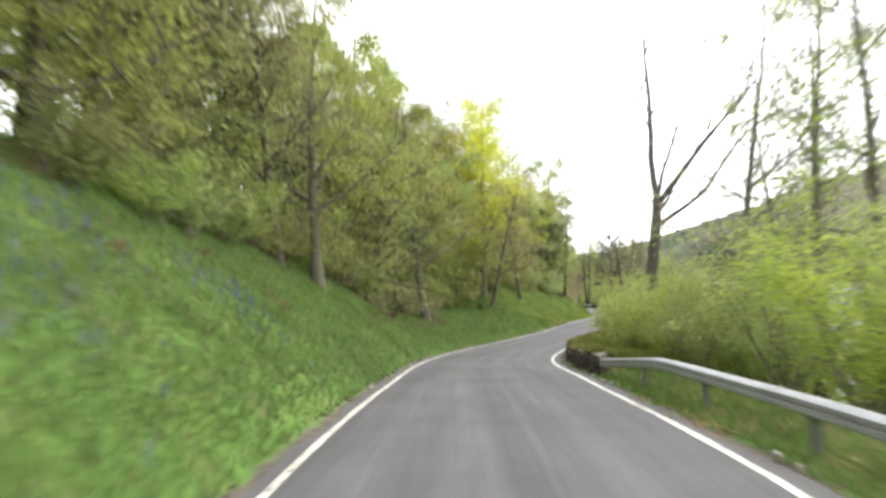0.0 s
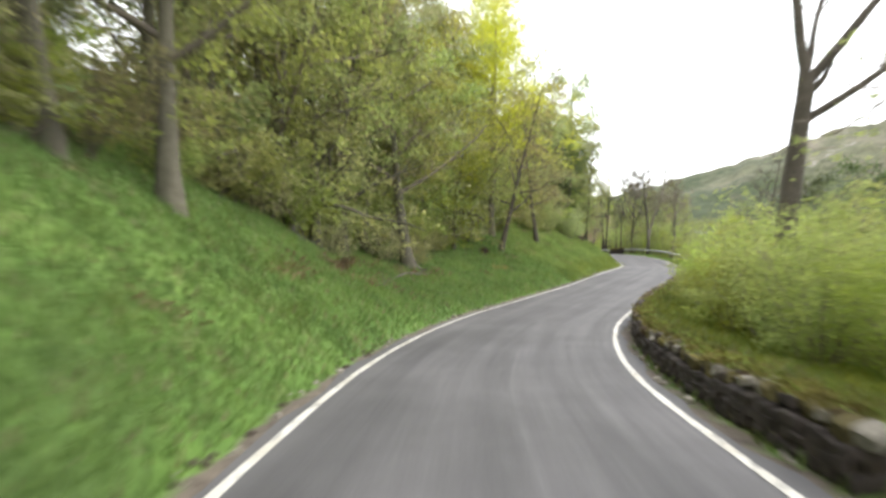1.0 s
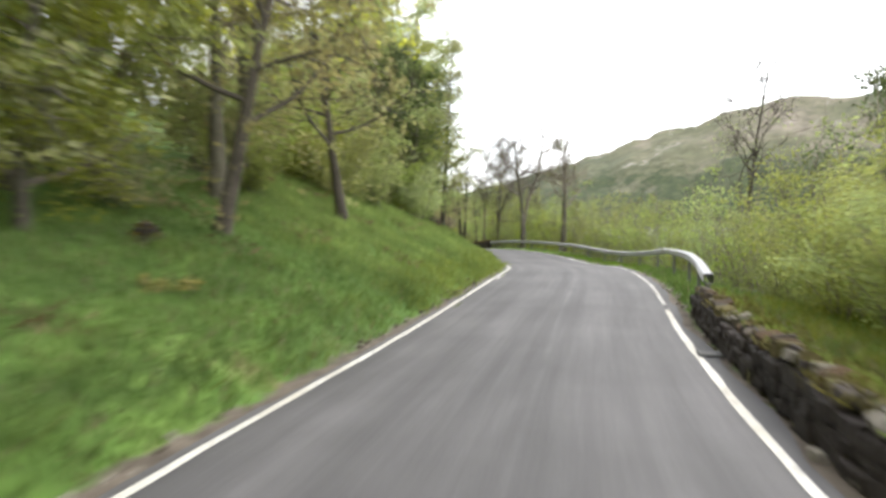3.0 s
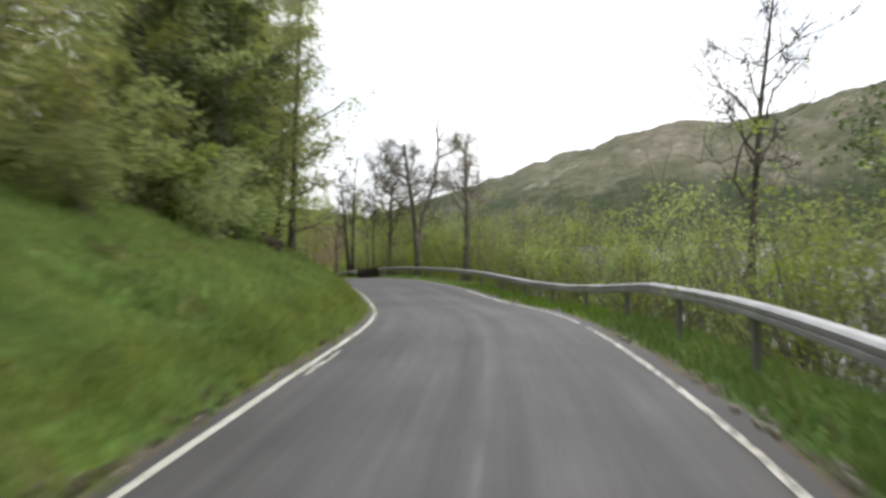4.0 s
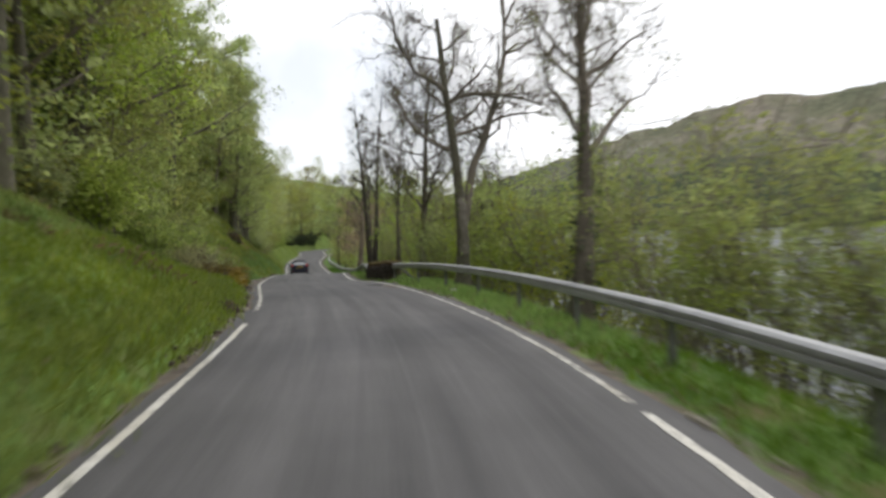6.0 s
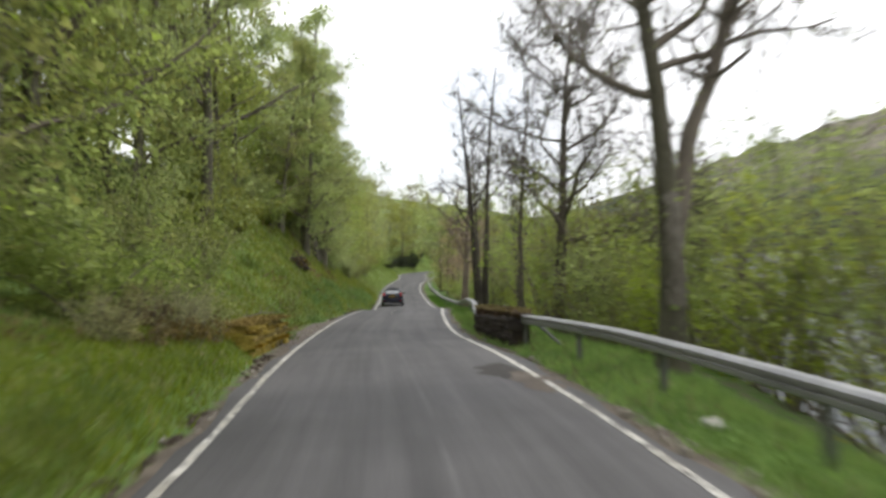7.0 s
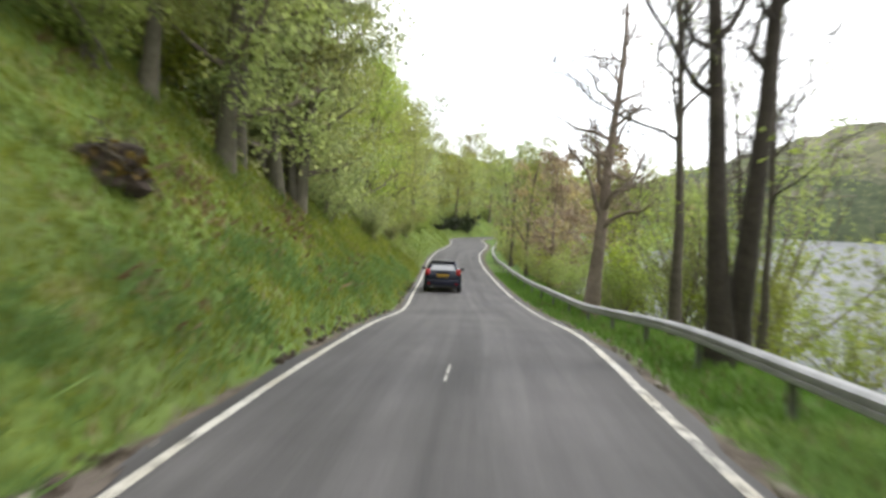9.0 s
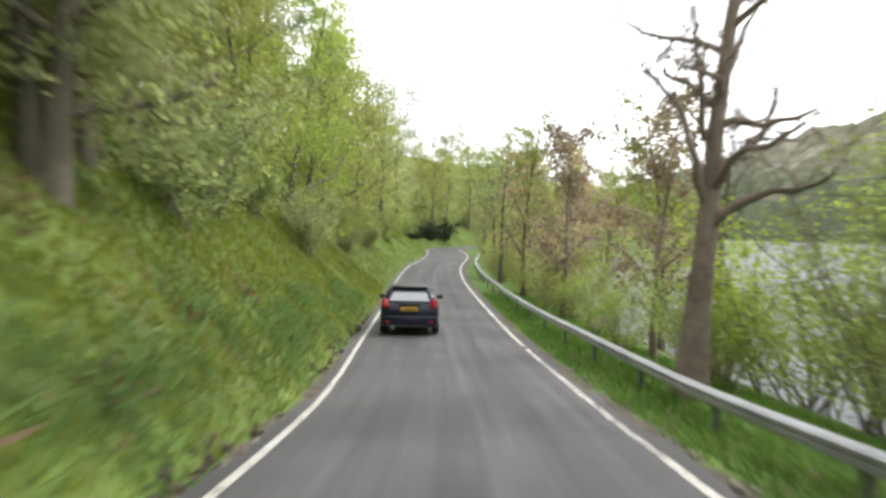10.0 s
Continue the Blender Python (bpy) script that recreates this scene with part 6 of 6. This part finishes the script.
CAR_GLASS.node_tree.nodes["Principled BSDF"].inputs["Coat Weight"].default_value = 1.0
CAR_GLASS.node_tree.nodes["Principled BSDF"].inputs["Coat IOR"].default_value = 2.4
TYRE = plain("tyre_rubber", (0.012, 0.012, 0.012), (0.03, 0.03, 0.03), 20.0, 0.9)
RIM = plain("alloy_rim", (0.35, 0.35, 0.36), (0.5, 0.5, 0.5), 5.0, 0.3, 0.8, 0.05)
BLACK = plain("black_trim_plastic", (0.012, 0.012, 0.013), (0.03, 0.03, 0.03), 20.0, 0.7)
LAMP_RED = plain("red_lamp_lens", (0.32, 0.012, 0.02), (0.5, 0.03, 0.035), 12.0, 0.2, 0.0, 0.1)
PLATE = plain("yellow_plate", (0.62, 0.36, 0.02), (0.72, 0.45, 0.04), 12.0, 0.5, 0.0, 0.0)


def loft(rings, cap=True):
    n, m = len(rings), len(rings[0])
    f = [(i * m + k, i * m + (k + 1) % m, (i + 1) * m + (k + 1) % m, (i + 1) * m + k) for i in range(n - 1) for k in range(m)]
    if cap:
        f += [tuple(range(m))[::-1], tuple((n - 1) * m + k for k in range(m))]
    return [p for r in rings for p in r], f


def rounded(cx, cy, hx, hy, r, n=4):
    out = []
    for qx, qy, a0 in ((1, 1, 0), (-1, 1, 90), (-1, -1, 180), (1, -1, 270)):
        for k in range(n + 1):
            a = radians(a0 + 90 * k / n)
            out.append((cx + qx * (hx - r) + r * math.cos(a), cy + qy * (hy - r) + r * math.sin(a)))
    return out


def hatchback(s, o):
    car = tagged(new("hatchback_car"), "dark navy hatchback car driving ahead on the lane", "car")
    rings = []
    for y, w, z0, z1 in ((-0.02, 0.74, 0.34, 0.80), (0.05, 0.85, 0.27, 0.98), (0.25, 0.895, 0.24, 1.02), (0.8, 0.91, 0.2, 1.01), (1.6, 0.91, 0.19, 0.99), (2.5, 0.91, 0.19, 0.98), (3.1, 0.9, 0.2, 0.97), (3.7, 0.87, 0.22, 0.86), (4.1, 0.8, 0.26, 0.74), (4.24, 0.66, 0.33, 0.62)):
        rings.append([(x, y, z) for x, z in rounded(0, (z0 + z1) / 2, w, (z1 - z0) / 2, 0.15)])
    v, f = loft(rings)
    put("body", mesh_of("body", v, f, [CAR_PAINT], True), car)
    yr = lambda z: float(np.interp(z, (0.9, 1.0, 1.2, 1.4, 1.48), (0.06, 0.1, 0.24, 0.42, 0.62)))
    yf = lambda z: float(np.interp(z, (0.9, 1.2, 1.4, 1.48), (3.3, 2.8, 2.4, 2.1)))
    wx = lambda z: float(np.interp(z, (0.9, 1.0, 1.2, 1.4, 1.48), (0.87, 0.84, 0.76, 0.66, 0.5)))
    rings = [[(x, y, z) for x, y in rounded(0, (yr(z) + yf(z)) / 2, wx(z), (yf(z) - yr(z)) / 2, 0.16)] for z in (0.93, 1.05, 1.2, 1.34, 1.42, 1.46, 1.48)]
    v, f = loft(rings)
    put("roof", mesh_of("roof", v, f, [CAR_PAINT], True), car)

    def pane(name, rows, label=""):
        m = len(rows[0])
        me = mesh_of(name, [p for r in rows for p in r], [(i * m + k, i * m + k + 1, (i + 1) * m + k + 1, (i + 1) * m + k) for i in range(len(rows) - 1) for k in range(m - 1)], [CAR_GLASS], True)
        return put(name, me, car, None, label)

    pane("rear_window", [[(u * (wx(z) - 0.2), yr(z) - 0.012, z) for u in (-1, -0.5, 0, 0.5, 1)] for z in (1.06, 1.15, 1.25, 1.37)], "pale sky-reflecting tinted glass")
    pane("windscreen", [[(u * (wx(z) - 0.14), yf(z) + 0.012, z) for u in (-1, 0, 1)] for z in (1.0, 1.2, 1.4)])
    for sx in (-1, 1):
        for a, b in ((0.6, 1.45), (1.52, 2.4)):
            pane("side_window", [[(sx * (wx(z) + 0.006), a + (b - a) * u + (0.1 if u == 0 and z > 1.2 and a < 1 else 0), z) for u in (0, 0.5, 1)] for z in (1.03, 1.2, 1.38)])
        bm = bmesh.new()
        box(bm, (0.2, 0.2, 0.28), (sx * 0.74, 0.06, 0.98), Matrix.Rotation(radians(-14 * sx), 4, "Z") @ Matrix.Rotation(radians(-16), 4, "X"), 0.05)
        part("tail_light", bm, LAMP_RED, car, "red tail lamp cluster", True)
        bm = bmesh.new()
        box(bm, (0.2, 0.14, 0.14), (sx * 0.99, 2.62, 1.03), None, 0.04)
        part("wing_mirror", bm, BLACK, car)
        bm = bmesh.new()
        box(bm, (0.16, 0.03, 0.05), (sx * 0.66, -0.07, 0.44), None, 0.012)
        part("reflector", bm, LAMP_RED, car)
        for y in (0.78, 3.38):
            bm = bmesh.new()
            bmesh.ops.create_cone(bm, cap_ends=True, segments=28, radius1=0.315, radius2=0.315, depth=0.21, matrix=pose(sx * 0.815, y, 0.315, 0, 90, 0))
            bmesh.ops.bevel(bm, geom=[e for e in bm.edges if e.calc_face_angle(0) > 1], offset=0.035, segments=2, affect="EDGES")
            wheel = part("wheel", bm, TYRE, car, "black tyre", True)
            bm = bmesh.new()
            bmesh.ops.create_cone(bm, cap_ends=True, segments=24, radius1=0.2, radius2=0.2, depth=0.02, matrix=pose(sx * 0.925, y, 0.315, 0, 90, 0))
            for k in range(5):
                box(bm, (0.03, 0.06, 0.19), (sx * 0.932, y + 0.1 * math.sin(k * 1.257), 0.315 + 0.1 * math.cos(k * 1.257)), Matrix.Rotation(-k * 1.257, 4, "X"), 0.006)
            part("rim", bm, RIM, wheel, "silver alloy rim")
    bm = bmesh.new()
    box(bm, (1.66, 0.16, 0.3), (0, 0.0, 0.47), None, 0.06)
    part("rear_bumper", bm, CAR_PAINT, car, "", True)
    bm = bmesh.new()
    box(bm, (1.4, 0.06, 0.1), (0, -0.045, 0.33), None, 0.02)
    part("bumper_insert", bm, BLACK, car, "black plastic lower bumper")
    bm = bmesh.new()
    box(bm, (1.1, 0.26, 0.04), (0, 0.42, 1.455), Matrix.Rotation(radians(-8), 4, "X"), 0.015)
    part("roof_spoiler", bm, CAR_PAINT, car)
    bm = bmesh.new()
    box(bm, (0.66, 0.05, 0.05), (0, 0.005, 0.95), None, 0.015)
    part("boot_handle", bm, BLACK, car)
    bm = bmesh.new()
    box(bm, (0.52, 0.015, 0.115), (0, -0.045, 0.82), None, 0.004)
    plate = part("number_plate", bm, PLATE, car, "yellow rear number plate")
    for k, x in enumerate((-0.2, -0.135, -0.07, -0.005, 0.08, 0.145, 0.21)):
        bm = bmesh.new()
        box(bm, (0.04, 0.004, 0.07), (x, -0.055, 0.82))
        part("plate_bar", bm, BLACK, plate)
    for sx in (-0.5,):
        bm = bmesh.new()
        bmesh.ops.create_cone(bm, cap_ends=True, segments=16, radius1=0.04, radius2=0.04, depth=0.16, matrix=pose(sx, -0.02, 0.27, 90, 0, 0))
        part("exhaust_pipe", bm, STEEL, car, "steel exhaust tip")
    x, y = spot(s, o)
    rx, ry = side(s)
    a, b = along(s)[2], along(s + 3.0)[2]
    car.matrix_basis = pose(x, y, float(a) + 0.028, math.degrees(math.atan2(b - a, 3.0)), 0, math.degrees(math.atan2(ry, rx))) @ Matrix.Diagonal((0.94, 0.94, 0.95, 1))


hatchback(133.0, -0.9)
bm = bmesh.new()
box(bm, (0.34, 0.34, 0.02), (0, 0, 0.03), None, 0.004)
drain = tagged(new("road_drain"), "small rusty iron drain grating at the wall foot", "drain")
part("grating_plate", bm, BLACK, drain)
for k in range(5):
    bm = bmesh.new()
    box(bm, (0.03, 0.28, 0.012), (-0.12 + k * 0.06, 0, 0.046))
    part("grating_slat", bm, POST, drain)
drain.matrix_basis = pose(*spot(42.9, 2.5), float(along(42.9)[2]) - 0.01, 0, 0, -23)
